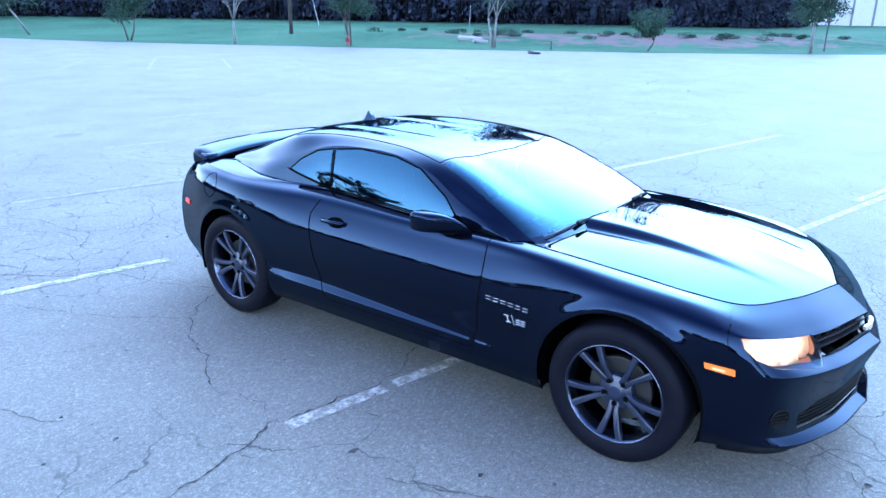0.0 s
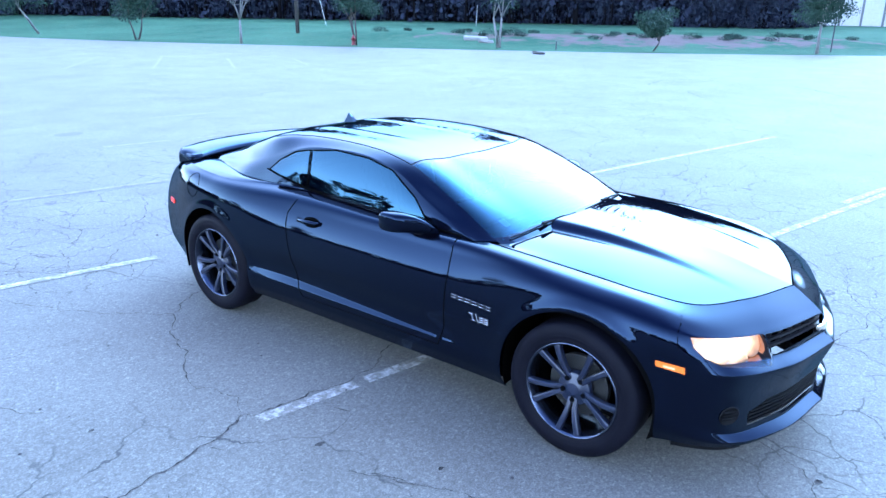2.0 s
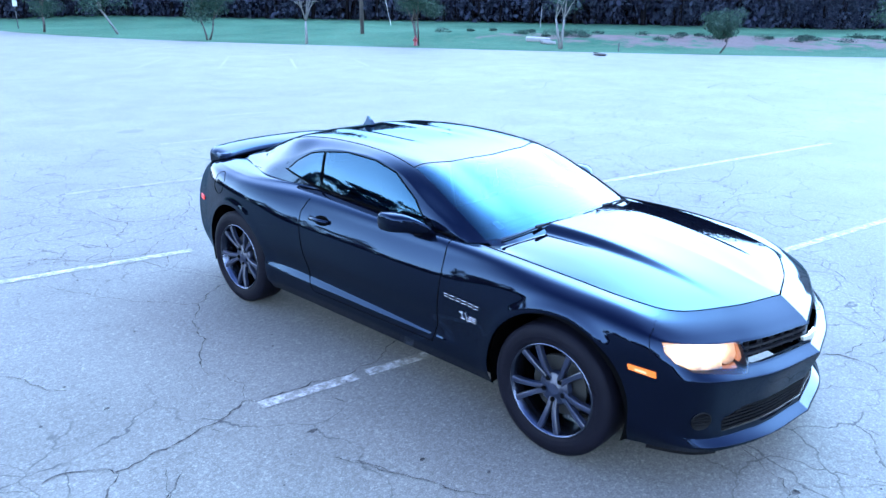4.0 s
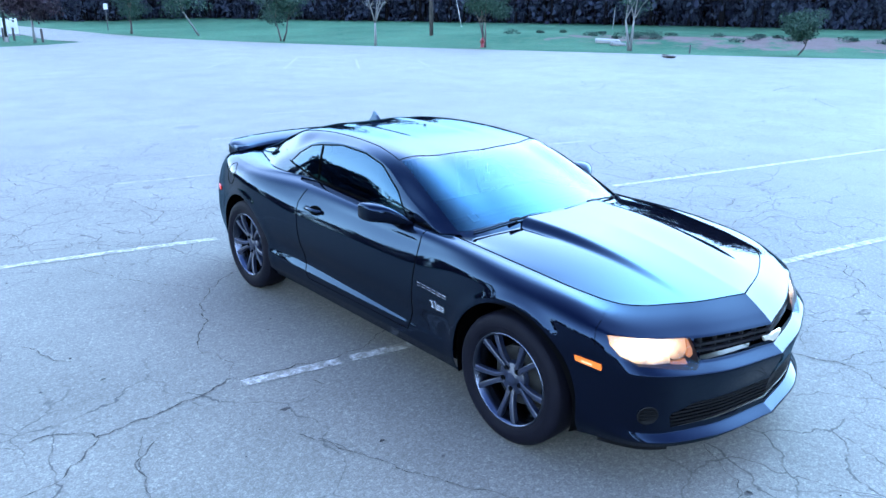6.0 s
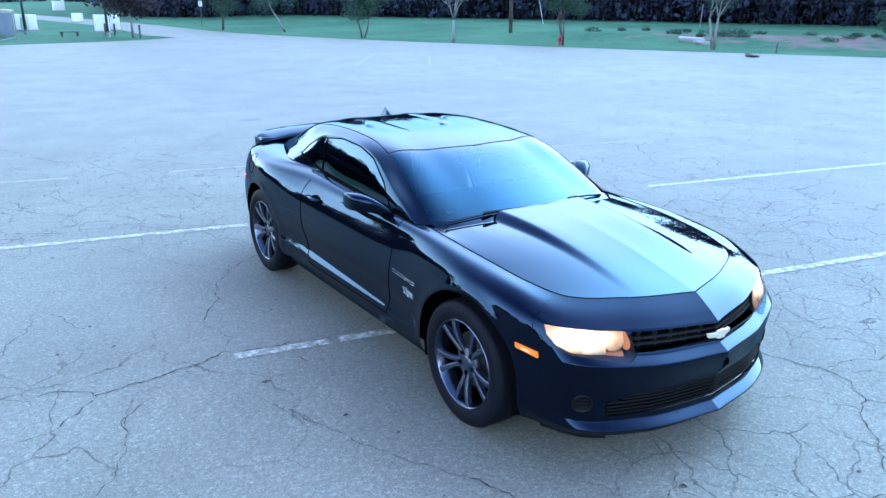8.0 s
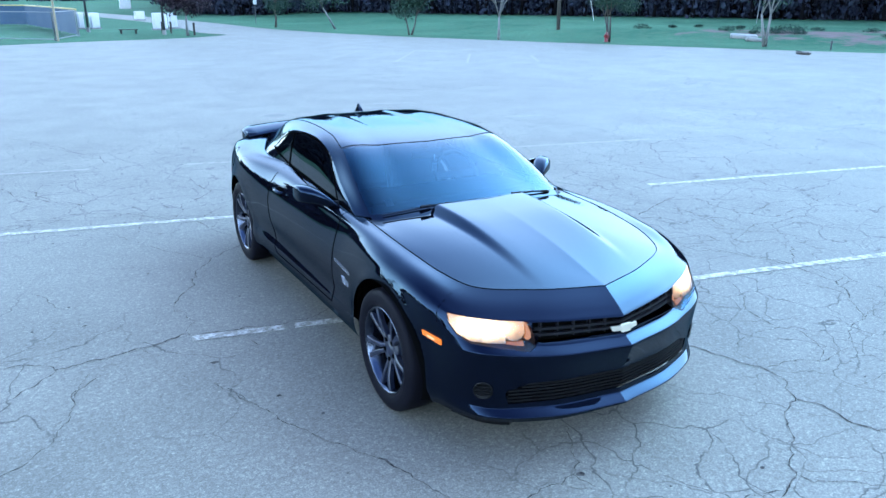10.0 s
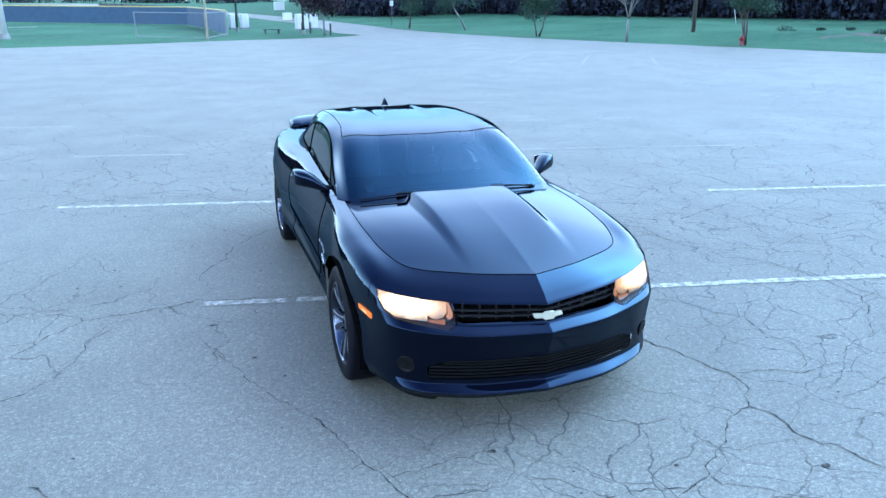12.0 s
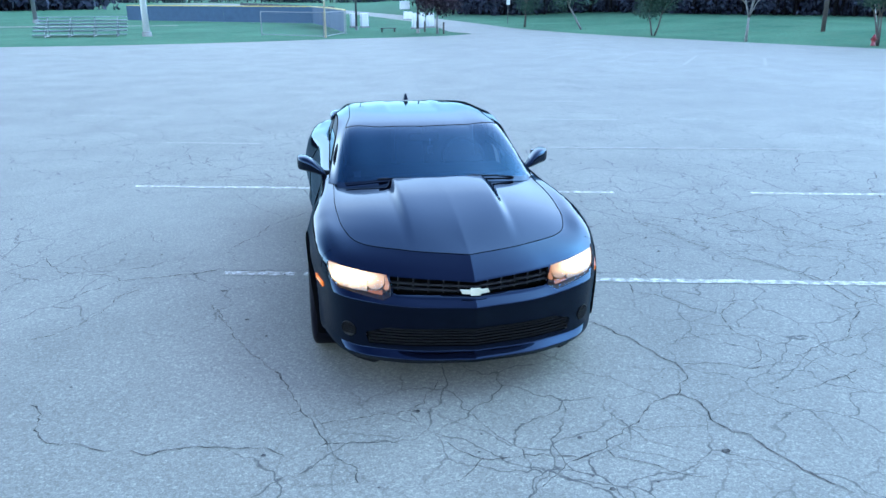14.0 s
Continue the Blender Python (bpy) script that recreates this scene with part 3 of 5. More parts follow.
GRILLE = [(-.02, .701), (.476, .717), (.450, .645), (.460, .615), (.20, .624), (-.02, .629)]
LOWER_GRILLE = [(-.02, .428), (.50, .422), (.62, .380), (.60, .308), (-.02, .308)]
front_only = lambda m: m[:, 1] < -0.3
right_side = lambda m: m[:, 0] > 0.5
side.cut("bumper", "side", [(-3, 0), *JOINT, (-.30, 1.3), (-3, 1.3)])
side.cut("door", "side", DOOR, right_side)
side.cut("tail", "side", TAIL)
side.cut("hole", "side", circle(0, TYRE_R, .412), right_side)
side.cut("hole", "side", circle(WHEELBASE, TYRE_R, .408), right_side)
side.cut("lens", "front", HEADLAMP, front_only)
side.cut("hole", "front", GRILLE, front_only)
side.cut("hole", "front", LOWER_GRILLE, front_only)
rest = side.label == "body"
mid = side.v[side.f].mean(axis=1)
side.label[rest & (mid[:, 1] < 1.3)] = "fender"
side.label[rest & (mid[:, 1] >= 1.3)] = "quarter"
# sill strip under the door
side.label[(side.label == "fender") & (mid[:, 1] > .5) & (mid[:, 2] < .335)] = "sill"
side.label[(side.label == "quarter") & (mid[:, 1] < 2.2) & (mid[:, 2] < .335)] = "sill"

bumper = side.emit("front_bumper", "bumper", PAINT, car, 0)
tail = side.emit("rear_bumper", "tail", PAINT, car, 0)
doors = {s: side.emit("door", "door", PAINT, car, s) for s in (-1, 1)}
for s in (-1, 1):
    side.emit("front_fender", "fender", PAINT, car, s)
    side.emit("rear_quarter_panel", "quarter", PAINT, car, s)
    side.emit("sill_panel", "sill", PAINT, car, s)

# bonnet: a patch between nose line, side line, cowl and centre line, with a raised cowl-fed middle
belt = spline(BELT, 20)
front_edge, side_edge = belt[:41], belt[40:101]
def resample(line, n):
    d = np.concatenate([[0], np.cumsum(np.linalg.norm(np.diff(line, axis=0), axis=1))])
    return np.stack([np.interp(np.linspace(0, d[-1], n), d, line[:, k]) for k in range(3)], -1)
NU, NV = 72, 72
e0, e1 = resample(front_edge, NU), resample(side_edge, NV)
cowl = resample(spline([(0, .435, .962), (.32, .475, .958), (.55, .535, .945), (.70, .60, .932), e1[-1]], 20), NU)
ridge = resample(spline([(0, -.715, .815), (0, -.40, .882), (0, 0, .93), (0, .435, .962)], 20), NV)
u, v = np.meshgrid(np.linspace(0, 1, NU), np.linspace(0, 1, NV), indexing="ij")
u, v = u[..., None], v[..., None]
coons = (1 - v) * e0[:, None] + v * cowl[:, None] + (1 - u) * ridge[None] + u * e1[None] \
    - ((1 - u) * (1 - v) * e0[0] + u * (1 - v) * e0[-1] + (1 - u) * v * cowl[0] + u * v * cowl[-1])
wide = 0.305 + 0.03 * coons[..., 1]
lift = smoothstep(-.66, .42, coons[..., 1]) * 0.044
coons[..., 2] += lift * (1 - smoothstep(wide - 0.005, wide + 0.065, coons[..., 0]))
coons[..., 2] += 0.018 * np.sin(np.pi * u[..., 0]) * np.sin(np.pi * np.clip(v[..., 0], 0, 1))
# the fold on the centre line fades away from the nose
keep_z = coons[..., 2]
soft = smoothstep(.04, .40, v[..., 0]) * (1 - smoothstep(.10, .26, u[..., 0]))
for _ in range(300):
    lap = np.zeros_like(keep_z)
    lap[0] = 2 * (keep_z[1] - keep_z[0])
    lap[1:-1] = keep_z[2:] - 2 * keep_z[1:-1] + keep_z[:-2]
    keep_z += .25 * soft * lap
hood_skin = Skin(np.swapaxes(coons, 0, 1), 0.25)
hood = hood_skin.emit("bonnet", "body", PAINT, car, 0)
tagged(hood, "black bonnet with raised cowl-induction middle")

# roof, pillars and glass
top_lines = np.stack([spline(r, 12) for r in (PILLAR_OUT, PILLAR_IN, SCREEN_HALF, SCREEN_MID, [(-x, y, z) for x, y, z in SCREEN_HALF])])
top_grid = spline(top_lines, 16)[:49]
ty, tx = top_grid[..., 1], top_grid[..., 0]
channel = (1 - smoothstep(.20, .235, tx)) * smoothstep(1.35, 2.1, ty) * (1 - smoothstep(2.45, 2.65, ty))
top_grid[..., 2] -= 0.007 * channel
top = Skin(top_grid, 0.0)
row, col = top.ij[:, 0], top.ij[:, 1]
top.label[(row >= 16) & (col < 24)] = "windscreen"
top.label[(row >= 17) & (col >= 85) & (col < 105)] = "rear_glass"
top.label[(row < 16) & (col < 24)] = "pillar"
roof = top.emit("roof", "body", PAINT, car, 0)
for s in (-1, 1):
    top.emit("windscreen_pillar", "pillar", PAINT, car, s)
windscreen = top.emit("windscreen", "windscreen", SCREEN_GLASS, car, 0)
top.emit("rear_window", "rear_glass", TINTED, car, 0)
glass_lines = np.stack([spline(r, 12) for r in (LEDGE, PILLAR_OUT)])
glass_grid = np.stack([glass_lines[0] + (glass_lines[1] - glass_lines[0]) * t + np.array([0.007 * math.sin(math.pi * t), 0, 0]) for t in np.linspace(0, 1, 18)])
flank = Skin(glass_grid)
DOOR_GLASS = [(1.02, .955), (2.045, .998), (2.065, 1.232), (1.85, 1.258), (1.57, 1.247), (1.37, 1.205), (1.16, 1.085)]
REAR_GLASS = [(2.06, .998), (2.12, 1.005), (2.44, 1.065), (2.36, 1.135), (2.22, 1.205), (2.08, 1.232)]
flank.cut("door_glass", "side", DOOR_GLASS)
flank.cut("rear_side_glass", "side", REAR_GLASS)
for s in (-1, 1):
    flank.emit("side_frame", "body", PAINT, car, s)
    flank.emit("door_window", "door_glass", TINTED, doors[s], s)
    flank.emit("quarter_window", "rear_side_glass", TINTED, car, s)

# boot lid
deck_edge = belt[160:]
deck = []
for k, p in enumerate(resample(deck_edge, 40)):
    deck.append([(p[0] * t, p[1], p[2] + 0.012 * (1 - t * t)) for t in np.linspace(1, 0, 20)])
poly("boot_lid", [q for r in deck for q in r], [(i * 20 + j, i * 20 + j + 1, i * 20 + 21 + j, i * 20 + 20 + j)[::-1] for i in range(39) for j in range(19)], PAINT, car, True)

# shelf over the rear wheel, between the sail panel and the haunch
ledge = spline(LEDGE, 12)
shelf = []
for p in belt[140:180]:
    q = np.array([np.interp(p[1], ledge[:, 1], ledge[:, k]) for k in range(3)])
    shelf.append([p + (q - p) * t + np.array([0, 0, .006 * math.sin(math.pi * t)]) for t in np.linspace(0, 1, 8)])
shelf = np.swapaxes(np.array(shelf), 0, 1)
for s in (1, -1):
    Skin(shelf).emit("haunch_top", "body", PAINT, car, s)

# panel gaps
bm = bmesh.new()
side.seam(bm, "side", JOINT[1:3], .86, .0022)
side.seam(bm, "side", [(.80, .938), *DOOR[1:]][:-1] + [(2.05, .985)], .88)
side.seam(bm, "side", circle(3.075, .885, .078, 28), .9, .0025, True)
top.seam(bm, "top", [(.615, 1.285), (.345, 1.22), (0.0, 1.192)], 1.24)
top.seam(bm, "top", [(.615, 1.29), (.57, 1.55), (.555, 1.85), (.548, 2.2), (.56, 2.55)], 1.3, .003)
flank.seam(bm, "side", [(.80, .944), (1.3, .957), (1.85, .979), (2.05, .99), (2.12, .998), (2.47, 1.065)], .75, .005)
flank.seam(bm, "side", DOOR_GLASS, .7, .005, True)
flank.seam(bm, "side", REAR_GLASS, .7, .005, True)
hood_line = [Vector((s * p[0], p[1], p[2])) for s in (1,) for p in np.concatenate([e0, e1[1:]])]
for s in (1, -1):
    tube(bm, [Vector((s * p.x, p.y, p.z + .001)) for p in hood_line[::2]], .0024, 5)
part("panel_gap", bm, GAP, car)

# wheel housings and floor; shade behind the openings is put into their black
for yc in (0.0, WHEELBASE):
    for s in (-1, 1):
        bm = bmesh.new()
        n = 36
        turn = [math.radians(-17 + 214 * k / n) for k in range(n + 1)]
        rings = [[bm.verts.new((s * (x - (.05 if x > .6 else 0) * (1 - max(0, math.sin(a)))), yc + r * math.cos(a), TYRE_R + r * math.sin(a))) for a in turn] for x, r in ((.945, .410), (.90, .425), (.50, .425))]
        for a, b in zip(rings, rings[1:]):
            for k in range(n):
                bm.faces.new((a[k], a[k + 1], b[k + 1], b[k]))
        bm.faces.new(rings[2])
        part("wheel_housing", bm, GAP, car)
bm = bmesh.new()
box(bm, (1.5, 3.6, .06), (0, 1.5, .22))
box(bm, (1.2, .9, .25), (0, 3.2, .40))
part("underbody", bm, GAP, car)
for s in (-1, 1):
    bm = bmesh.new()
    foot = [Vector((s * x, y, z)) for x, y, z in spline(SILL[:4], 8)[13:23]]
    rows = [[bm.verts.new((p.x - s * a, p.y + a * .6, z)) for a, z in ((.025, p.z + .03), (.04, .165), (.07, .165), (.07, p.z + .03))] for p in foot]
    for a, b in zip(rows, rows[1:]):
        for k in range(4):
            bm.faces.new((a[k], a[(k + 1) % 4], b[(k + 1) % 4], b[k]))
    bm.faces.new(rows[0])
    bm.faces.new(rows[-1])
    bmesh.ops.recalc_face_normals(bm, faces=bm.faces)
    part("air_deflector", bm, PLASTIC, car, "black rubber air deflector under the bumper")


# ---- wheels ----
def wheel(s, yc):
    hub = new("wheel")
    hub.parent = car
    hub.matrix_basis = pose(s * .822, yc, TYRE_R)
    bm = bmesh.new()
    prof = [(-.11, .252), (-.118, .28), (-.116, .315), (-.102, .340), (-.082, .3495), (0, .352), (.082, .3495), (.097, .342), (.110, .318), (.114, .288), (.106, .262), (.098, .249)]
    lathe(bm, [(s * a, r) for a, r in prof], 64)
    for d, r in ((.1065, .268), (.112, .290)):
        lathe(bm, [(s * (d + .001), r - .003), (s * (d + .003), r), (s * (d + .001), r + .003)], 64)
    bmesh.ops.recalc_face_normals(bm, faces=bm.faces)
    part("tyre", bm, RUBBER, hub, smooth=True)
    bm = bmesh.new()
    lathe(bm, [(s * a, r) for a, r in ((.098, .251), (.103, .248), (.100, .241), (.088, .236), (.07, .226), (-.02, .215), (-.10, .22), (-.11, .245))], 64)
    bmesh.ops.recalc_face_normals(bm, faces=bm.faces)
    rim = part("rim", bm, RIM, hub, smooth=True)
    rim.data.materials[0] = BARREL
    bm = bmesh.new()
    for k in range(5):
        for e in (-1, 1):
            a = math.radians(72 * k - 90)
            c, n = Vector((0, math.cos(a), math.sin(a))), Vector((0, -math.sin(a), math.cos(a)))
            spokes = []
            for t in np.linspace(0, 1, 8):
                r = .040 + .203 * t
                off = e * (.013 + .010 * t + .034 * max(0, t - .25) ** 1.3 / .69)
                w = .024 + .010 * t ** 2
                d = .060 + .036 * math.sin(t * 1.75)
                spokes.append([bm.verts.new(Vector((s * x, 0, 0)) + c * r + n * (off + y)) for x, y in ((d - .03, -w * .5), (d - .004, -w * .5), (d, -w * .32), (d, w * .32), (d - .004, w * .5), (d - .03, w * .5))])
            for p, q in zip(spokes, spokes[1:]):
                for i in range(6):
                    bm.faces.new((p[i], p[(i + 1) % 6], q[(i + 1) % 6], q[i]))
            bm.faces.new(spokes[0])
            bm.faces.new(spokes[-1])
    bmesh.ops.recalc_face_normals(bm, faces=bm.faces)
    part("spokes", bm, RIM, hub, "paired gunmetal spokes")
    bm = bmesh.new()
    lathe(bm, [(s * a, r) for a, r in ((.03, .088), (.058, .086), (.063, .080), (.063, .040), (.068, .036), (.070, .028), (.070, .0))], 32)
    bmesh.ops.recalc_face_normals(bm, faces=bm.faces)
    part("hub_cap", bm, RIM, hub, smooth=True)
    for k in range(5):
        bm = bmesh.new()
        a = math.radians(72 * k - 90)
        rod(bm, (s * .05, .060 * math.cos(a), .060 * math.sin(a)), (s * .071, .060 * math.cos(a), .060 * math.sin(a)), .0145, .013, 8)
        part("lug_nut", bm, GAP, hub)
    bm = bmesh.new()
    lathe(bm, [(s * a, r) for a, r in ((-.02, .16), (.01, .16), (.012, .155), (.012, .08), (.03, .07), (.03, .0))], 40)
    bmesh.ops.recalc_face_normals(bm, faces=bm.faces)
    part("brake_disc", bm, BRAKE, hub)
    return hub


for yc in (0.0, WHEELBASE):
    for s in (-1, 1):
        wheel(s, yc)

# ---- front: lamps, grilles, badge ----
def nose_y(x, z, guess=-0.75):
    got = side.drop_on("front", (abs(x), z), guess)
    return got[0].y if got else guess


for s in (-1, 1):
    lamp = side.emit("headlamp_lens", "lens", LENS, car, s)
    lamp.name = "headlamp"
    lamp.visible_shadow = False
    bm = bmesh.new()
    ring = []
    for x, z in HEADLAMP:
        y = nose_y(x, z)
        ring.append((s * x, y + .004, z))
    back = [(x * .96 + s * .02, y + .07, .66 + (z - .66) * .8) for x, y, z in ring]
    va, vb = [bm.verts.new(p) for p in ring], [bm.verts.new(p) for p in back]
    for k in range(len(va)):
        bm.faces.new((va[k], va[(k + 1) % len(va)], vb[(k + 1) % len(va)], vb[k]))
    bm.faces.new(vb)
    bmesh.ops.recalc_face_normals(bm, faces=bm.faces)
    part("reflector", bm, REFLECTOR, lamp)
    # inner bowl and lower reflector emit in place of the light they would mirror
    for nm, outline, deep, mat, lab in (
            ("main_beam", ((.600, .622), (.588, .724), (.70, .738), (.808, .751), (.810, .71), (.793, .668), (.752, .640), (.68, .630)), .014, LAMP_ON, "brightly lit warm white bulb chamber"),
            ("inner_beam", ((.500, .664), (.497, .716), (.586, .724), (.594, .648), (.575, .634), (.548, .630), (.520, .640)), .018, LAMP_ON, "warm reflector bowl with a glow of its own"),
            ("turn_signal", ((.474, .640), (.472, .666), (.486, .712), (.495, .713), (.494, .664), (.505, .640), (.492, .628)), .016, AMBER_DIM, "glowing amber turn signal"),
            ("lower_bezel", ((.514, .605), (.512, .626), (.550, .622), (.585, .626), (.596, .618), (.555, .610)), .022, LAMP_LOW, "lower reflector with a dim orange glow of its own")):
        bm = bmesh.new()
        prism(bm, [(s * x, z) for x, z in outline], 0, .010, "Y")
        for q in bm.verts:
            q.co.y += nose_y(q.co.x, q.co.z) + deep
        part(nm, bm, mat, lamp, lab)
    # side markers
    bm = bmesh.new()
    for y, z, hy, hz in ((-.455, .603, .060, .017),):
        pts = [(y - hy, z - .012), (y + hy, z + .006), (y + hy + .006, z + hz + .014), (y - hy + .004, z + hz)]
        prism(bm, pts, 0, .012, "X")
        for q in bm.verts:
            got = side.drop_on("side", (q.co.y, q.co.z), .86)
            q.co.x = s * ((got[0].x if got else .86) - .004 + q.co.x)
    marker = part("side_marker", bm, AMBER, car, "lit amber side marker")
    bm = bmesh.new()
    prism(bm, [(-.475, .604), (-.425, .610), (-.423, .620), (-.473, .614)], 0, .012, "X")
    for q in bm.verts:
        got = side.drop_on("side", (q.co.y, q.co.z), .86)
        q.co.x = s * ((got[0].x if got else .86) - .003 + q.co.x)
    part("bulb", bm, LAMP_WARM, marker, "bright bulb behind the amber lens")
    bm = bmesh.new()
    prism(bm, [(3.43, .677), (3.50, .685), (3.50, .715), (3.43, .707)], 0, .012, "X")
    for q in bm.verts:
        got = side.drop_on("side", (q.co.y, q.co.z), .8)
        q.co.x = s * ((got[0].x if got else .8) - .004 + q.co.x)
    part("rear_marker", bm, RED, car, "lit red side marker")
    # fog lamp: a shallow dark bowl with slats in a round bezel
    got = side.drop_on("front", (.712, .386), -.72)
    face = Vector((s * got[1].x, got[1].y, got[1].z)) if got[1].y < 0 else Vector((-s * got[1].x, -got[1].y, -got[1].z))
    at = Matrix.Translation((s * got[0].x, got[0].y, got[0].z)) @ face.to_track_quat("X", "Z").to_matrix().to_4x4()
    bm = bmesh.new()
    lathe(bm, [(.001, 0), (.001, .040), (.004, .043), (.005, .046), (.001, .050)], 28)
    bmesh.ops.recalc_face_normals(bm, faces=bm.faces)
    bmesh.ops.transform(bm, matrix=at, verts=bm.verts)
    fog = part("fog_lamp", bm, PLASTIC, car, "round dark fog lamp blank with slats", True)
    for k in range(4):
        bm = bmesh.new()
        dz = -.024 + k * .016
        box(bm, (.006, 2 * math.sqrt(.038 ** 2 - dz ** 2), .006), (.004, 0, dz), bevel=.0015)
        bmesh.ops.transform(bm, matrix=at, verts=bm.verts)
        part("fog_slat", bm, PLASTIC, fog)


def nose_bar(z, x_end, dy, size, steps=14, sag=0.0):
    """A bar that follows the nose across the car."""
    bm = bmesh.new()
    rings = []
    for k in range(-steps, steps + 1):
        x = x_end * k / steps
        zz = z + sag * abs(k) / steps
        y = nose_y(x, min(max(zz, .25), .80)) + dy
        rings.append([bm.verts.new((x, y + a * size[0] / 2, zz + b * size[1] / 2)) for a, b in ((-1, -1), (-1, 1), (1, 1), (1, -1))])
    for a, b in zip(rings, rings[1:]):
        for i in range(4):
            bm.faces.new((a[i], a[(i + 1) % 4], b[(i + 1) % 4], b[i]))
    bm.faces.new(rings[0])
    bm.faces.new(rings[-1])
    bmesh.ops.recalc_face_normals(bm, faces=bm.faces)
    return bm


# sheets behind both grilles are near-black in place of the shade inside
grille = part("upper_grille", nose_bar(.655, .47, .07, (.01, .12)), GAP, car)
for z in (.640, .668):
    part("grille_bar", nose_bar(z, .462, .028, (.018, .012), sag=.008), TRIM, grille)
for k in range(-5, 6):
    if k:
        bm = bmesh.new()
        x = k * .084
        box(bm, (.008, .02, .085), (x, nose_y(x, .66) + .036, .66 + .012 * abs(k) / 5), (0, 0, 0))
        part("grille_rib", bm, TRIM, grille)
lower = part("lower_grille", nose_bar(.365, .61, .05, (.01, .17)), GAP, car)
for z in (.320, .340, .360, .380, .398, .414):
    part("grille_slat", nose_bar(z, .60 if z < .39 else .535, .012, (.020, .009)), PLASTIC, lower)
bm = bmesh.new()
prism(bm, [(-.085, .662), (-.075, .640), (-.03, .640), (-.026, .630), (.026, .630), (.03, .640), (.085, .640), (.075, .662), (.03, .662), (.026, .672), (-.026, .672), (-.03, .662)], 0, .014, "Y")
for q in bm.verts:
    q.co.y += -.908 + .27 * abs(q.co.x)
part("front_emblem", bm, EMBLEM, car, "pale gold cross-shaped emblem")
bm = bmesh.new()
for dx in (-.008, .008):
    rod(bm, (dx, -.884, .50 + dx), (dx, -.898, .50 + dx), .005, .005, 8)
part("plate_screw", bm, CHROME, car)
# ---- sides: handles, mirrors, badges ----
for s in (-1, 1):
    # flat black oval on the door, painted shade for the hollow behind the handle
    bm = bmesh.new()
    prism(bm, [(1.86 + .070 * math.cos(k * math.tau / 16), .84 + .030 * math.sin(k * math.tau / 16)) for k in range(16)], 0, .004, "X")
    for q in bm.verts:
        got = side.drop_on("side", (q.co.y, q.co.z), .89)
        q.co.x = s * ((got[0].x if got else .88) + .0015 + q.co.x)
    part("handle_recess_shade", bm, GAP, doors[s])
    bm = bmesh.new()
    hx = (side.drop_on("side", (1.9, .845), .89)[0].x if side.drop_on("side", (1.9, .845), .89) else .885)
    tube(bm, [(s * (hx - .005), 1.985, .840), (s * (hx + .022), 1.955, .841), (s * (hx + .028), 1.88, .843), (s * (hx + .024), 1.81, .845), (s * (hx - .002), 1.785, .845)], [.011, .014, .014, .013, .010], 8)
    part("door_handle", bm, PAINT, doors[s], smooth=True)
    # mirror: a rounded wedge on a short arm
    bm = bmesh.new()
    sections = [(.785, .925, .985, .925, .950), (.83, .935, 1.06, .932, .995), (.88, .965, 1.125, .938, 1.036), (.93, 1.0, 1.170, .946, 1.058), (.972, 1.035, 1.187, .951, 1.060), (.996, 1.07, 1.187, .958, 1.054), (1.004, 1.10, 1.180, .97, 1.042)]
    loft = spline([[(x, (y0 + y1) / 2 + (y1 - y0) / 2 * abs(math.cos(a)) ** (.4 if math.cos(a) > 0 else .85) * (1 if math.cos(a) > 0 else -1), (z0 + z1) / 2 + (z1 - z0) / 2 * abs(math.sin(a)) ** .55 * (1 if math.sin(a) > 0 else -1)) for a in [k * math.tau / 28 for k in range(28)]] for x, y0, y1, z0, z1 in sections], 4)
    rings = [[bm.verts.new((s * p[0], p[1], p[2])) for p in ring] for ring in loft]
    for a, b in zip(rings, rings[1:]):
        for k in range(28):
            bm.faces.new((a[k], a[(k + 1) % 28], b[(k + 1) % 28], b[k]))
    bm.faces.new(rings[0])
    bm.faces.new(rings[-1])
    bmesh.ops.recalc_face_normals(bm, faces=bm.faces)
    mirror = part("door_mirror", bm, PAINT, doors[s], smooth=True)
    bm = bmesh.new()
    tube(bm, [(s * .735, .99, .925), (s * .79, 1.02, .93), (s * .85, 1.05, .945)], [.034, .030, .022], 10)
    part("mirror_arm", bm, PLASTIC, mirror, smooth=True)
    bm = bmesh.new()
    prism(bm, [(s * .89, .965), (s * .98, .98), (s * .985, 1.04), (s * .89, 1.03)], 1.186, 1.190, "Y")
    part("mirror_glass", bm, CHROME, mirror)
    # name badge as plain chrome bars, a thin pair for each mark
    for k in range(6):
        y = .735 - k * .047
        for dz in (-.0075, .0075):
            bm = bmesh.new()
            box(bm, (.004, .030, .0035), (0, 0, 0), bevel=.001)
            got = side.drop_on("side", (y, .652 + dz - k * .001), .89)
            bmesh.ops.translate(bm, verts=bm.verts, vec=(s * (got[0].x + .002), y, .652 + dz - k * .001))
            part("badge_bar", bm, BADGE, car)
    for y, w, h, dz, turn in ((.612, .030, .006, .016, 0), (.602, .006, .034, 0, -28), (.596, .030, .006, -.016, 0), (.570, .006, .056, 0, -20), (.540, .026, .005, .010, 0), (.540, .026, .005, -.002, 0), (.540, .026, .005, -.014, 0), (.508, .026, .005, .010, 0), (.508, .026, .005, -.002, 0), (.508, .026, .005, -.014, 0)):
        bm = bmesh.new()
        box(bm, (.005, w, h), (0, 0, 0), (turn, 0, 0), bevel=.0015)
        got = side.drop_on("side", (y, .572 + dz), .89)
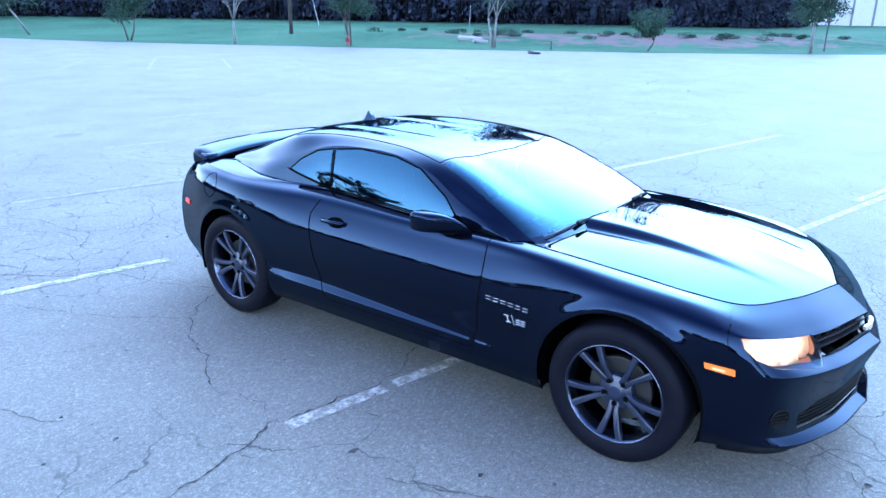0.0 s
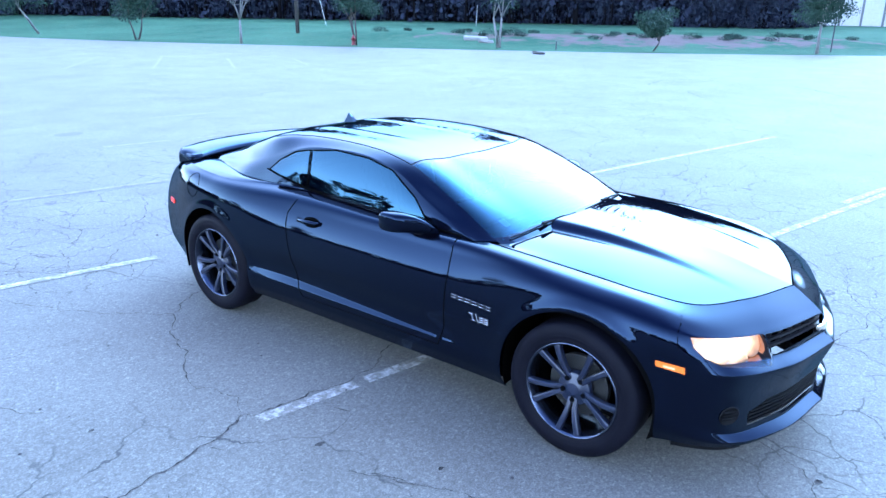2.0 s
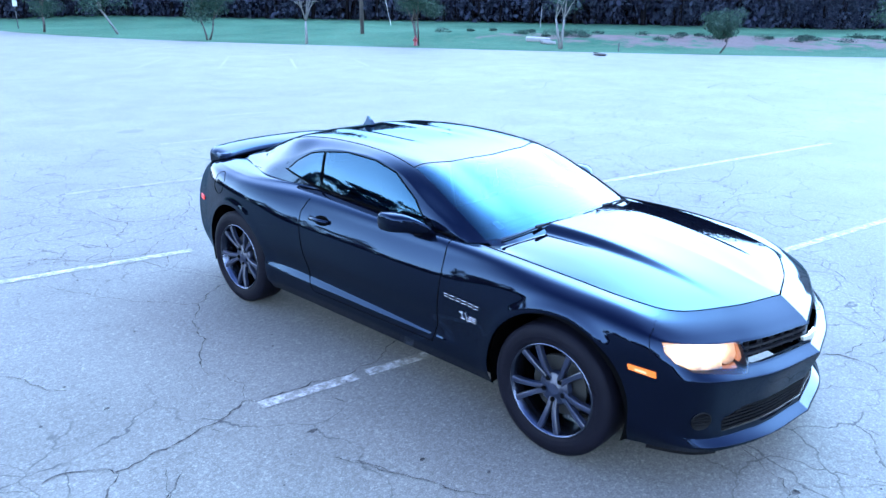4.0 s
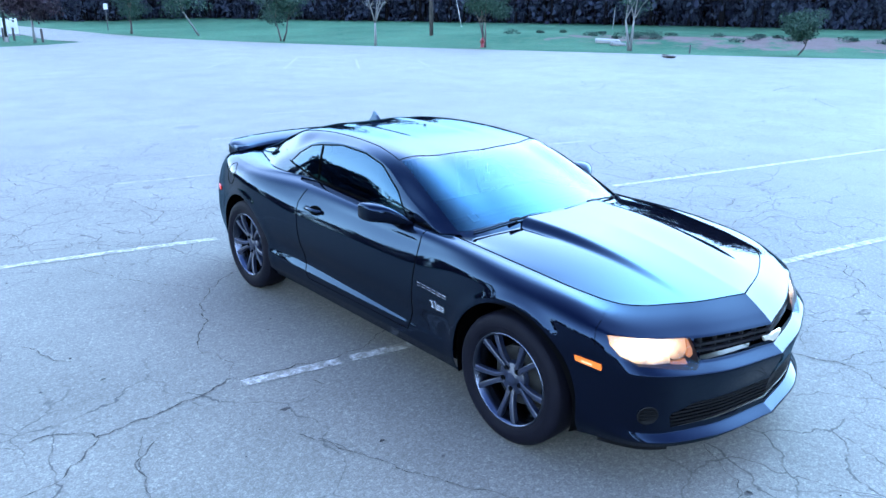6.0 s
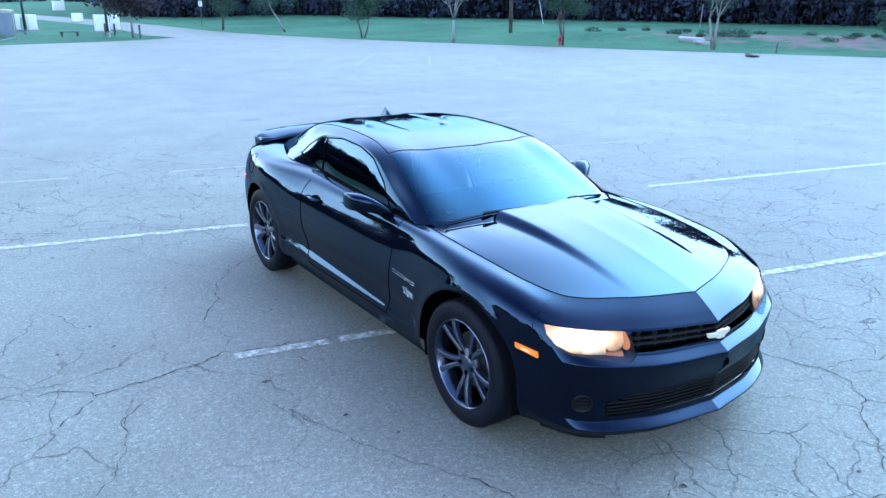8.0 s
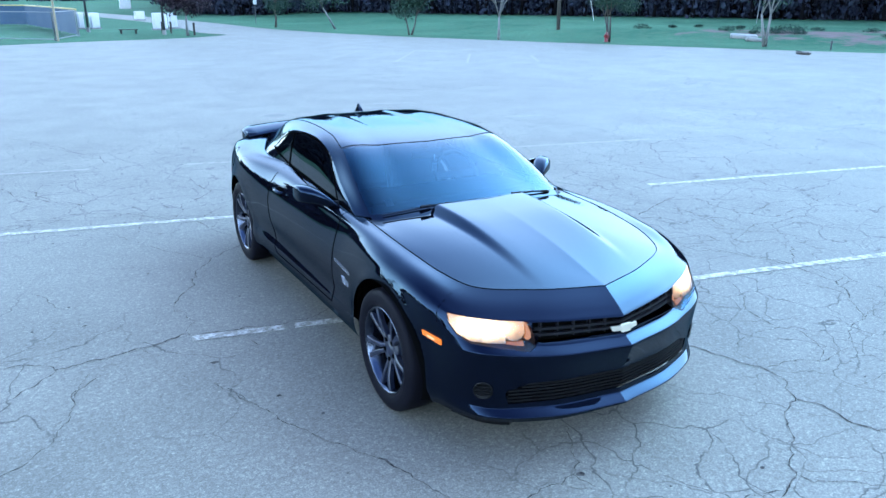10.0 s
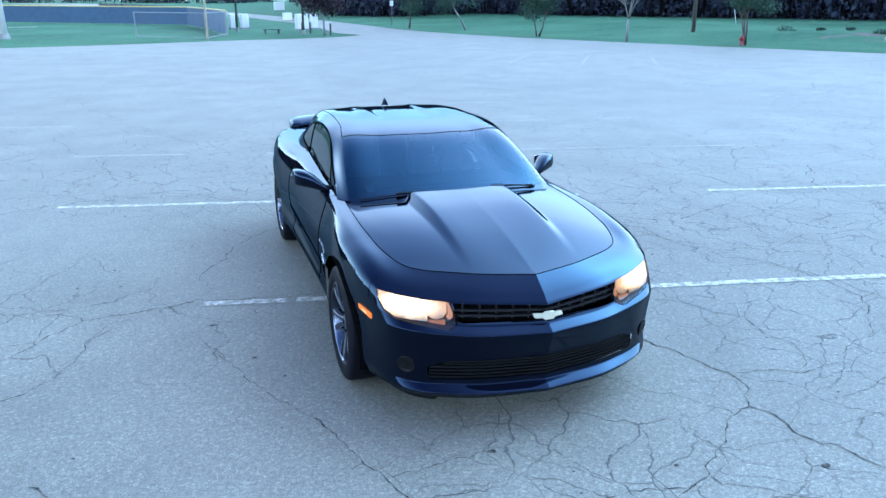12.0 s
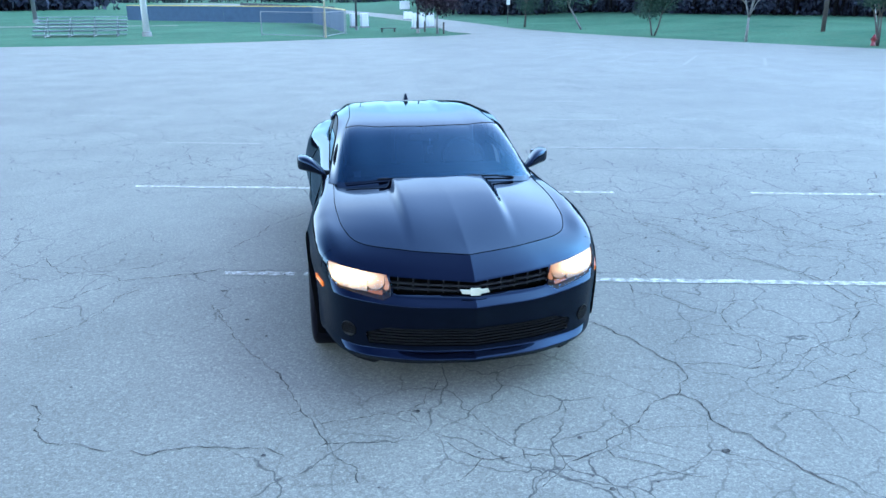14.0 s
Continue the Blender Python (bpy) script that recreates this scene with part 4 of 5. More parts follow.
        bmesh.ops.translate(bm, verts=bm.verts, vec=(s * (got[0].x + .002), y, .572 + dz))
        part("badge_bar", bm, BADGE, car)

# ---- top: wipers, fin, spoiler ----
def screen_point(x, f, out=0.02):
    """A place on the windscreen at x, a share f of its height up, a little out."""
    k = int(round(f * 24))
    line = top.v.reshape(top_grid.shape)[:, k]
    i = int(np.argmin(abs(line[:, 0] - abs(x))))
    p = line[i]
    return Vector((x, p[1] - out * .5, p[2] + out))


for pts in ((-.66, -.12), (.0, .56)):
    wiper = new("wiper")
    wiper.parent = car
    bm = bmesh.new()
    xs = np.linspace(pts[0], pts[1], 9)
    tube(bm, [screen_point(x, 0, .010 + .004 * k / 8) for k, x in enumerate(xs)], .0045, 6)
    part("wiper_blade", bm, RUBBER, wiper)
    bm = bmesh.new()
    a, b = screen_point(pts[0] + .27, .0, .020), screen_point(pts[1] + .02, .0, .006)
    tube(bm, [b, (a + b) / 2 + Vector((0, 0, .006)), a], [.007, .006, .005], 6)
    box(bm, (.075, .020, .016), a, (18, 0, 0), bevel=.006)
    part("wiper_arm", bm, RUBBER, wiper)
bm = bmesh.new()
low, high = [[screen_point(x, f, -.012) for x in (-.59, -.54)] for f in (.13, .21)]
prism(bm, [(-.59, low[0].z), (-.54, low[1].z), (-.54, high[1].z), (-.59, high[0].z)], -.001, .001, "Y")
for q in bm.verts:
    f = (q.co.z - low[0].z) / (high[0].z - low[0].z)
    q.co.y += low[0].y + f * (high[0].y - low[0].y) - .25 * (q.co.x + .60) * .3
part("windscreen_sticker", bm, STICKER, car, "small pale paper sticker")
bm = bmesh.new()
strip = [Vector(top.v.reshape(top_grid.shape)[i, 0]) for i in range(16, 49, 4)]
for p, q in zip(strip, strip[1:]):
    for s in (1, -1):
        vs = [bm.verts.new((s * w.x, w.y + dy, w.z + dz)) for w, dy, dz in ((p, .02, .012), (q, .02, .012), (q, -.06, -.028), (p, -.06, -.028))]
        bm.faces.new(vs if s > 0 else vs[::-1])
part("cowl_panel", bm, PAINT, car)

bm = bmesh.new()
outline = [(2.345, 1.312), (2.38, 1.364), (2.41, 1.386), (2.428, 1.402), (2.438, 1.396), (2.445, 1.362), (2.475, 1.300)]
prism(bm, [(y, z) for y, z in outline], -.012, .012, "X")
for q in bm.verts:
    q.co.x *= max(.25, (1.415 - q.co.z) / .045)
for q in bm.verts:
    q.co = Vector((q.co.x * .7, 2.40 + (q.co.y - 2.40) * .72, 1.325 + (q.co.z - 1.335) * .68 if q.co.z > 1.335 else q.co.z))
part("antenna_fin", bm, PAINT, car, "black shark-fin antenna")

bm = bmesh.new()
rings = []
for k in range(33):
    x = -.70 + 1.4 * k / 32
    f = min(1.0, abs(x) / .70)
    y = 3.60 - .10 * f ** 3
    drop = .02 * smoothstep(.92, 1.0, f) + .022 * f ** 2
    z = 1.058 - drop
    prof = [(-.20, -.05), (-.10, -.008), (-.02, .010), (.055, .018), (.07, .012), (.06, .0), (0, -.014), (-.08, -.03)]
    slim = 1 - .15 * smoothstep(.90, 1.0, f)
    rings.append([bm.verts.new((x, y + a * (1 - .3 * smoothstep(.92, 1.0, f)), z + b * slim)) for a, b in prof])
for a, b in zip(rings, rings[1:]):
    for i in range(8):
        bm.faces.new((a[i], b[i], b[(i + 1) % 8], a[(i + 1) % 8]))
bm.faces.new(rings[0])
bm.faces.new(rings[-1])
bmesh.ops.recalc_face_normals(bm, faces=bm.faces)
spoiler = part("rear_spoiler", bm, PAINT, car, "black wing-shaped boot spoiler", True)
for x in (-.64, .64):
    bm = bmesh.new()
    box(bm, (.11, .19, .09), (x, 3.48, .985), bevel=.018)
    part("spoiler_foot", bm, PAINT, spoiler)

# ---- interior, seen dimly through the glass ----
bm = bmesh.new()
box(bm, (1.30, .55, .10), (0, 1.02, .90), (-4, 0, 0), bevel=.04)
box(bm, (1.3, .1, .35), (0, 1.25, .75), bevel=.03)
part("dashboard", bm, INTERIOR, car)
bm = bmesh.new()
lathe(bm, [(a * .016, .175 + b * .016) for a, b in [(math.cos(t * math.tau / 8), math.sin(t * math.tau / 8)) for t in range(9)]], 32, "Z")
box(bm, (.33, .05, .02))
box(bm, (.05, .17, .02), (0, -.08, 0))
bmesh.ops.transform(bm, matrix=pose(.37, 1.42, .93, 62, 0, 0), verts=bm.verts)
part("steering_wheel", bm, INTERIOR, car)
for x in (-.37, .37):
    bm = bmesh.new()
    box(bm, (.50, .52, .16), (x, 1.85, .52), bevel=.05)
    box(bm, (.48, .15, .62), (x, 2.15, .82), (-14, 0, 0), bevel=.05)
    box(bm, (.25, .09, .16), (x, 2.24, 1.14), (-12, 0, 0), bevel=.04)
    part("front_seat", bm, INTERIOR, car)
bm = bmesh.new()
box(bm, (1.2, .2, .5), (0, 2.65, .80), (-20, 0, 0), bevel=.05)
box(bm, (1.3, 1.6, .05), (0, 1.9, .35))
part("rear_bench", bm, INTERIOR, car)
bm = bmesh.new()
box(bm, (.25, .03, .07), (0, 1.20, 1.165), (12, 0, 0), bevel=.012)
rod(bm, (0, 1.20, 1.19), (0, 1.25, 1.24), .012)
part("rear_view_mirror", bm, PLASTIC, car)
bm = bmesh.new()
rod(bm, (.05, 1.19, 1.16), (.05, 1.19, 1.09), .003)
box(bm, (.045, .01, .06), (.05, 1.19, 1.06), bevel=.004)
part("hanging_ornament", bm, WHITE_PAINT, car)

# ---- the place: ground, parking lot, road ----
def bank(x, y):
    """Height of the ground: a grassy bank that rises beyond the lot's far edge."""
    d = .76 * x + .65 * y - 36.5
    return 0.15 * smoothstep(3, 34, d) * smoothstep(8, 26, x) + 0.5 * smoothstep(4.0, 10.5, d) * smoothstep(22, 33, x)


xs = np.concatenate([-np.geomspace(900, 44, 22), np.arange(-40, 122, 2.0), np.geomspace(126, 900, 22)])
ys = np.concatenate([-np.geomspace(900, 44, 22), np.arange(-40, 142, 2.0), np.geomspace(146, 900, 22)])
gx, gy = np.meshgrid(xs, ys, indexing="ij")
gz = bank(gx, gy) - 0.04
k = np.arange(gx.size).reshape(gx.shape)
quads = np.stack([k[:-1, :-1], k[1:, :-1], k[1:, 1:], k[:-1, 1:]], -1).reshape(-1, 4)
tagged(poly("ground", np.stack([gx, gy, gz], -1).reshape(-1, 3), quads, GRASS, None, True), "mown green grass with a bare earth bank", "grass", kind="structure")

LOT = [(-120, 14), (-60, 28), (-15.6, 34.2), (-11.9, 34.5), (-8.1, 35.3), (-4, 36.7), (.4, 38.8), (5.2, 40.4), (8.0, 42.2), (9.2, 43.7), (8.5, 46.2), (8.6, 52), (9.0, 62), (7.5, 79), (5.5, 96), (1.0, 121), (-4, 152), (-15, 190), (-28, 233), (-54, 300),
       (-46, 304), (-20, 236), (-7, 192), (2.5, 154), (6.8, 122), (10.5, 97), (12.5, 79), (13.8, 62), (14.3, 52), (15.4, 46), (17.9, 38.8), (21.2, 32.5), (24.3, 27.3), (27.2, 22.7), (30.6, 17.9), (34.4, 13), (38.6, 8.5), (42.4, 4.8), (55, -7), (85, -38), (60, -90), (-120, -90)]
curve = [tuple(p[:2]) for p in spline([(x, y, 0) for x, y in LOT + LOT[:1]], 6)[:-1]]
bm = bmesh.new()
f = bm.faces.new([bm.verts.new((x, y, 0.0)) for x, y in curve])
f.normal_update()
if f.normal.z < 0:
    f.normal_flip()
ext = bmesh.ops.extrude_face_region(bm, geom=[f])
for q in ext["geom"]:
    if isinstance(q, bmesh.types.BMVert):
        q.co.z = 0.0
bmesh.ops.delete(bm, geom=[g for g in [f] if g.is_valid], context="FACES_ONLY")
bmesh.ops.triangulate(bm, faces=[g for g in bm.faces if len(g.verts) > 4])
pavement = tagged(link("pavement", bm, ASPHALT), "weathered pale grey asphalt parking lot with cracks", "parking lot", kind="structure")


def ribbon(bm, pts, w0, w1, z, rough=0.0, seed=1):
    """A flat strip along a line; rough makes its edges uneven."""
    r = random.Random(seed)
    line = []
    for p, q in zip(pts, pts[1:]):
        n = max(1, int(math.dist(p, q) / (max(.028, rough * 7) if rough else 0.5)))
        line += [(p[0] + (q[0] - p[0]) * t / n, p[1] + (q[1] - p[1]) * t / n) for t in range(n)]
    line.append(pts[-1])
    rows, drift = [], 0.0
    for i, p in enumerate(line):
        a, b = line[max(i - 1, 0)], line[min(i + 1, len(line) - 1)]
        d = Vector((b[0] - a[0], b[1] - a[1])).normalized()
        n = Vector((-d.y, d.x))
        w = w0 + (w1 - w0) * i / max(1, len(line) - 1)
        drift = drift * .8 + r.uniform(-rough, rough) * 2.2
        e = w / 2 * (r.choice((.35, .7, 1.0, 1.5)) if rough else 1)
        rows.append([bm.verts.new((p[0] + n.x * (e * s + drift), p[1] + n.y * (e * s + drift), z)) for s in (-1, 1)])
    for a, b in zip(rows, rows[1:]):
        bm.faces.new((a[0], b[0], b[1], a[1]))
    bmesh.ops.recalc_face_normals(bm, faces=bm.faces)
    return bm


# stall lines: rows 2.85 m apart, slightly skewed to the car
ALONG = Vector((.978, -.205))
def stall(x0, y0, length, wide=.085):
    bm = ribbon(bmesh.new(), [(x0, y0), (x0 + ALONG.x * length, y0 + ALONG.y * length)], wide, wide, .004, 0, 1)
    return link("stall_line", bm, WHITE_LINE if y0 < 5 else FADED_LINE, pavement)


for x0, y0, length in ((-1.68, 1.425, .62), (-1.0, 1.29, .5), (1.05, .82, 6.2), (-3.12, 4.75, 2.6), (1.5, 3.72, 1.2), (4.3, 3.16, 6.0), (-3.35, 7.72, 1.6), (-.61, 7.12, 1.9), (2.73, 6.32, 4.0),
                       (-5.67, 11.03, 2.1), (1.7, 9.42, 1.0), (3.14, 9.12, 1.8), (5.86, 8.66, .8), (3.85, 11.62, 1.4), (5.7, -.02, 3.2)):
    stall(x0, y0, length)
for a, b in (((7.66, 23.1), (11.27, 27.8)), ((9.7, 21.3), (13.3, 26.6)), ((11.9, 19.9), (14.5, 23.9)), ((14.6, 19.2), (16.3, 22.0))):
    link("stall_line", ribbon(bmesh.new(), [a, b], .10, .10, .004, 0, 3), FADED_LINE, pavement)

def wander(p, q, r, depth):
    """A broken line from p to q that strays to the side at every scale."""
    if depth == 0 or math.dist(p, q) < .05:
        return [p]
    s = r.uniform(-.11, .11)
    m = ((p[0] + q[0]) / 2 - (q[1] - p[1]) * s, (p[1] + q[1]) / 2 + (q[0] - p[0]) * s)
    return wander(p, m, r, depth - 1) + wander(m, q, r, depth - 1)


def crack(width, *bends):
    """An open crack in the asphalt, jagged between its bends."""
    seed = int(bends[0][0] * 70 + bends[-1][1] * 130)
    r = random.Random(seed)
    line = [s for p, q in zip(bends, bends[1:]) for s in wander(p, q, r, 4)] + [bends[-1]]
    return link("crack", ribbon(bmesh.new(), line, width, width * .6, .003, min(.006, width * .6), seed), CRACK, pavement)


crack(.007, (-3.30, 2.16), (-3.17, 1.82), (-3.08, 1.67), (-2.87, 1.53))
crack(.007, (-2.86, 0.30), (-2.69, 0.37), (-2.60, 0.47), (-2.52, 0.67), (-2.46, 0.94), (-2.46, 0.99), (-2.33, 1.22))
crack(.006, (-1.64, 0.63), (-1.55, 0.35), (-1.39, -0.02), (-1.24, -0.30), (-1.16, -0.45))
crack(.010, (-1.16, -0.45), (-1.06, -0.71), (-1.00, -0.94), (-0.88, -1.13), (-0.84, -1.27), (-0.79, -1.43), (-0.71, -1.53), (-0.71, -1.65))
crack(.006, (-1.10, -0.94), (-1.00, -0.95))
crack(.006, (-0.88, -1.10), (-0.72, -1.08), (-0.58, -1.05), (-0.37, -1.04), (-0.24, -0.87), (-0.12, -0.68))
crack(.005, (-0.37, -1.04), (-0.34, -1.20))
crack(.006, (-0.88, -1.31), (-0.67, -1.31), (-0.47, -1.35))
crack(.007, (-0.99, -1.54), (-0.92, -1.49), (-0.79, -1.49))
crack(.008, (-2.55, -0.62), (-2.49, -0.69), (-2.42, -0.90), (-2.35, -1.01), (-2.28, -1.06), (-2.11, -1.10), (-1.95, -1.17))
crack(.009, (-1.86, -1.18), (-1.76, -1.24), (-1.66, -1.21), (-1.46, -1.23), (-1.27, -1.25), (-1.17, -1.28), (-1.07, -1.35))
crack(.010, (1.09, -0.07), (1.20, -0.31), (1.31, -0.55), (1.39, -0.75), (1.40, -0.83), (1.25, -1.12), (1.11, -1.17), (1.01, -1.21), (0.84, -1.38), (0.66, -1.50), (0.60, -1.59), (0.47, -1.62), (0.32, -1.61))
crack(.007, (1.44, -0.76), (1.59, -0.77), (1.82, -0.87), (2.15, -0.86), (2.21, -0.89))
crack(.010, (1.24, -1.12), (1.30, -1.23), (1.28, -1.41), (1.33, -1.54), (1.42, -1.58), (1.46, -1.75), (1.50, -1.91), (1.57, -2.04), (1.64, -2.11))
crack(.007, (-0.21, -1.38), (-0.12, -1.48), (-0.06, -1.55), (0.04, -1.57), (0.26, -1.56), (0.32, -1.61))
crack(.006, (-0.06, -1.55), (-0.20, -1.69), (-0.32, -1.73))
crack(.006, (0.60, -1.59), (0.61, -1.66), (0.71, -1.70), (0.81, -1.79), (0.92, -1.87), (1.03, -1.90))
crack(.006, (0.47, -1.62), (0.24, -1.77), (0.17, -1.82))
crack(.008, (1.64, 0.66), (1.60, 0.42), (1.81, 0.32), (1.91, 0.06), (2.07, -0.08), (2.03, -0.42), (2.16, -0.67), (2.26, -0.78), (2.29, -0.91), (2.37, -1.08), (2.72, -1.04))
crack(.006, (2.37, -1.08), (2.12, -1.17), (1.90, -1.20), (1.68, -1.19))
crack(.006, (2.37, -1.08), (2.40, -1.31))
crack(.006, (2.07, -0.08), (2.29, 0.09), (2.44, 0.36), (2.33, 0.51))
crack(.006, (2.03, -0.42), (1.73, -0.42), (1.53, -0.45))
crack(.006, (2.09, -0.53), (1.95, -0.80), (1.82, -0.87))
crack(.006, (2.26, -0.78), (2.54, -0.65), (2.66, -0.63), (2.85, -0.55), (3.23, -0.49))
crack(.006, (2.66, -0.63), (2.98, -0.33), (3.11, -0.41), (3.17, -0.55))
crack(.008, (2.98, -0.33), (3.26, -0.06), (3.25, 0.12), (3.25, 0.31), (3.24, 0.59), (3.14, 0.75), (3.03, 0.93), (2.82, 1.05), (2.80, 1.30), (2.68, 1.50))
crack(.006, (3.26, -0.06), (3.48, 0.01), (3.57, 0.18))
crack(.007, (2.29, 2.47), (2.44, 2.22), (2.62, 2.08), (2.66, 1.68), (2.89, 1.45), (3.21, 1.38), (3.27, 1.20), (3.53, 0.97), (3.79, 0.92), (3.67, 0.64), (3.25, 0.31))
crack(.006, (3.17, 2.62), (3.07, 2.19), (3.25, 1.94), (3.48, 1.69), (3.70, 1.46))
crack(.006, (1.81, 0.32), (1.91, 0.60), (1.87, 0.88), (1.88, 1.18))
crack(.009, (-1.64, 4.90), (-1.38, 4.52), (-1.22, 4.38), (-1.05, 4.34), (-0.93, 4.40), (-0.80, 4.58), (-0.59, 4.70))
crack(.006, (-1.05, 4.25), (-0.99, 3.95), (-0.90, 3.70), (-0.76, 3.43), (-0.72, 3.31))
crack(.006, (-0.80, 4.36), (-0.83, 4.17), (-0.98, 3.94))
crack(.007, (-0.76, 3.25), (-0.95, 3.18), (-1.12, 3.05), (-1.19, 3.03), (-1.32, 3.19), (-1.48, 3.38), (-1.68, 3.66), (-1.78, 4.02), (-1.91, 4.25))
crack(.009, (-1.19, 3.03), (-1.28, 2.88), (-1.39, 2.73), (-1.41, 2.62), (-1.46, 2.49), (-1.45, 2.41), (-1.57, 2.27), (-1.64, 2.13), (-1.68, 1.97), (-1.63, 1.81), (-1.62, 1.70), (-1.67, 1.63), (-1.68, 1.49))
crack(.010, (-1.68, 1.47), (-1.55, 1.44), (-1.40, 1.40), (-1.31, 1.42), (-1.14, 1.37), (-1.01, 1.36), (-0.84, 1.37), (-0.75, 1.44), (-0.52, 1.51))
crack(.005, (-2.00, 1.40), (-1.96, 1.30))
crack(.006, (-1.41, 1.39), (-1.42, 1.32), (-1.33, 1.23), (-1.29, 1.11))
crack(.008, (-2.80, 1.54), (-2.74, 1.56), (-2.65, 1.53), (-2.56, 1.45), (-2.52, 1.36))
crack(.007, (-2.28, 1.18), (-2.33, 1.14), (-2.39, 1.07), (-2.46, 1.02), (-2.45, 0.90), (-2.48, 0.78), (-2.54, 0.69))
crack(.006, (-2.61, 2.84), (-2.48, 2.57), (-2.38, 2.36))
crack(.006, (-1.69, 0.73), (-1.60, 0.55), (-1.59, 0.44), (-1.55, 0.35))
crack(.013, (-1.70, 1.51), (-1.90, 1.45), (-2.07, 1.44), (-2.29, 1.40), (-2.52, 1.36))
crack(.010, (-2.52, 1.36), (-2.62, 1.29), (-2.70, 1.20), (-2.77, 1.12), (-2.94, 1.07))
crack(.009, (-0.99, 4.3), (-1.53, 4.7), (-2.04, 4.9), (-3.4, 4.8), (-4.6, 4.4))
crack(.009, (-2.33, 5.8), (-3.26, 7.9), (-4.0, 10.4))
crack(.009, (-1.43, 7.6), (-2.88, 10.6), (-4.7, 15.2))
crack(.009, (-2.53, 6.5), (-2.34, 5.8), (-2.03, 5.5), (-2.01, 5.1), (-0.94, 4.3))
crack(.009, (-2.01, 5.1), (-2.33, 4.9), (-2.85, 4.8))
crack(.009, (2.47, 3.41), (2.43, 2.79), (2.67, 1.53), (3.17, 0.67), (3.4, -0.17))
crack(.009, (2.44, 2.67), (3.34, 1.99), (3.64, 1.37), (4.0, 1.06), (4.1, 0.66))
crack(.009, (-1.09, 6.2), (-0.69, 6.1), (-0.63, 5.5), (-0.21, 5.3), (-0.11, 4.7))
crack(.009, (-0.63, 5.5), (-1.05, 5), (-1.27, 4.4))
crack(.009, (-0.21, 5.3), (0.22, 5.8), (0.5, 6.4))
crack(.011, (3.21, 2.22), (3.67, 2.38), (4.22, 2.62), (4.32, 2.36), (4.23, 1.94), (4.34, 1.66), (4.90, 1.85), (5.31, 1.81))
crack(.011, (3.69, 2.50), (3.80, 2.08), (3.78, 1.74), (3.66, 1.47))
crack(.010, (4.34, 1.66), (4.44, 1.46), (4.85, 1.51), (5.28, 1.57), (5.84, 1.71), (6.20, 1.78))
crack(.014, (5.57, 4.15), (6.19, 5.01), (6.66, 5.32), (7.37, 5.30), (8.16, 5.08), (8.02, 4.40), (7.92, 3.81))
crack(.013, (6.59, 3.93), (6.04, 3.37), (5.66, 2.66), (5.69, 2.19), (5.83, 1.85))
crack(.013, (4.51, 4.59), (4.65, 4.14), (4.77, 3.72), (4.84, 3.17), (5.08, 2.75), (5.59, 2.69))
crack(.009, (3.60, 1.20), (4.16, 1.36), (4.52, 1.31), (4.88, 1.26))
crack(.016, (-8.23, 23.07), (-7.48, 21.65), (-6.77, 19.98))
crack(.012, (-6.63, 12.42), (-6.23, 11.52), (-5.86, 10.64))
crack(.010, (-4.80, 8.13), (-4.42, 7.25))
crack(.010, (-2.39, 9.85), (-1.98, 9.00), (-1.64, 8.18))
crack(.010, (-5.61, 7.24), (-5.16, 7.33), (-4.64, 7.52), (-4.12, 7.76))
crack(.03, (17.27, 7.39), (19.21, 7.73), (20.54, 6.74), (22.55, 6.55))
crack(.03, (16.63, 5.89), (15.66, 5.32), (15.04, 4.89))
crack(.03, (22.61, 5.91), (23.88, 5.32), (24.07, 4.27), (24.25, 3.26), (23.37, 2.02))
crack(.03, (20.34, 4.45), (19.82, 3.39), (18.06, 2.20))
crack(.03, (21.38, 10.06), (21.70, 9.14))
crack(.02, (11.46, 13.41), (12.30, 13.76), (13.00, 14.32))
crack(.02, (15.16, 12.56), (13.48, 11.04), (14.64, 11.54))
crack(.020, (18.2, 7.7), (20.2, 6.6), (19.7, 5.1), (22, 2.9))
crack(.018, (12.1, 10.3), (14, 10.8), (16.6, 11.8))
crack(.018, (20.5, 9.7), (18.9, 10.6), (18.2, 12.2))
crack(.018, (5.6, 14.2), (7.4, 13.1), (8.6, 13.6), (10.3, 12.2))
skid = spline([(2.76, 12.46, 0), (2.0, 13.1, 0), (1.78, 14.65, 0), (2.0, 16.05, 0), (2.6, 17.2, 0), (3.36, 17.25, 0)], 6)
link("tyre_mark", ribbon(bmesh.new(), [(p[0], p[1]) for p in skid], .03, .02, .003), TYRE_MARK, pavement)


def blot(name, x, y, rx, ry, mat, seed):
    r = random.Random(seed)
    bm = bmesh.new()
    bm.faces.new([bm.verts.new((x + rx * r.uniform(.6, 1.1) * math.cos(a * math.tau / 18), y + ry * r.uniform(.6, 1.1) * math.sin(a * math.tau / 18), .003)) for a in range(18)])
    return link(name, bm, mat, pavement)


blot("oil_stain", 1.9, 10.88, .30, .22, TYRE_MARK, 1)
for x, y, rr, sd in ((-1.63, 1.0, .03, 2), (-.34, -1.05, .028, 3), (1.2, -1.7, .03, 5), (-1.4, .4, .018, 6), (-2.3, 2.0, .02, 7), (.5, -1.9, .022, 8)):
    blot("tar_spot", x, y, rr, rr * .7, CRACK, sd)


# fallen leaf bits and small stones on the asphalt
rl = random.Random(77)
lv, lf = [], []
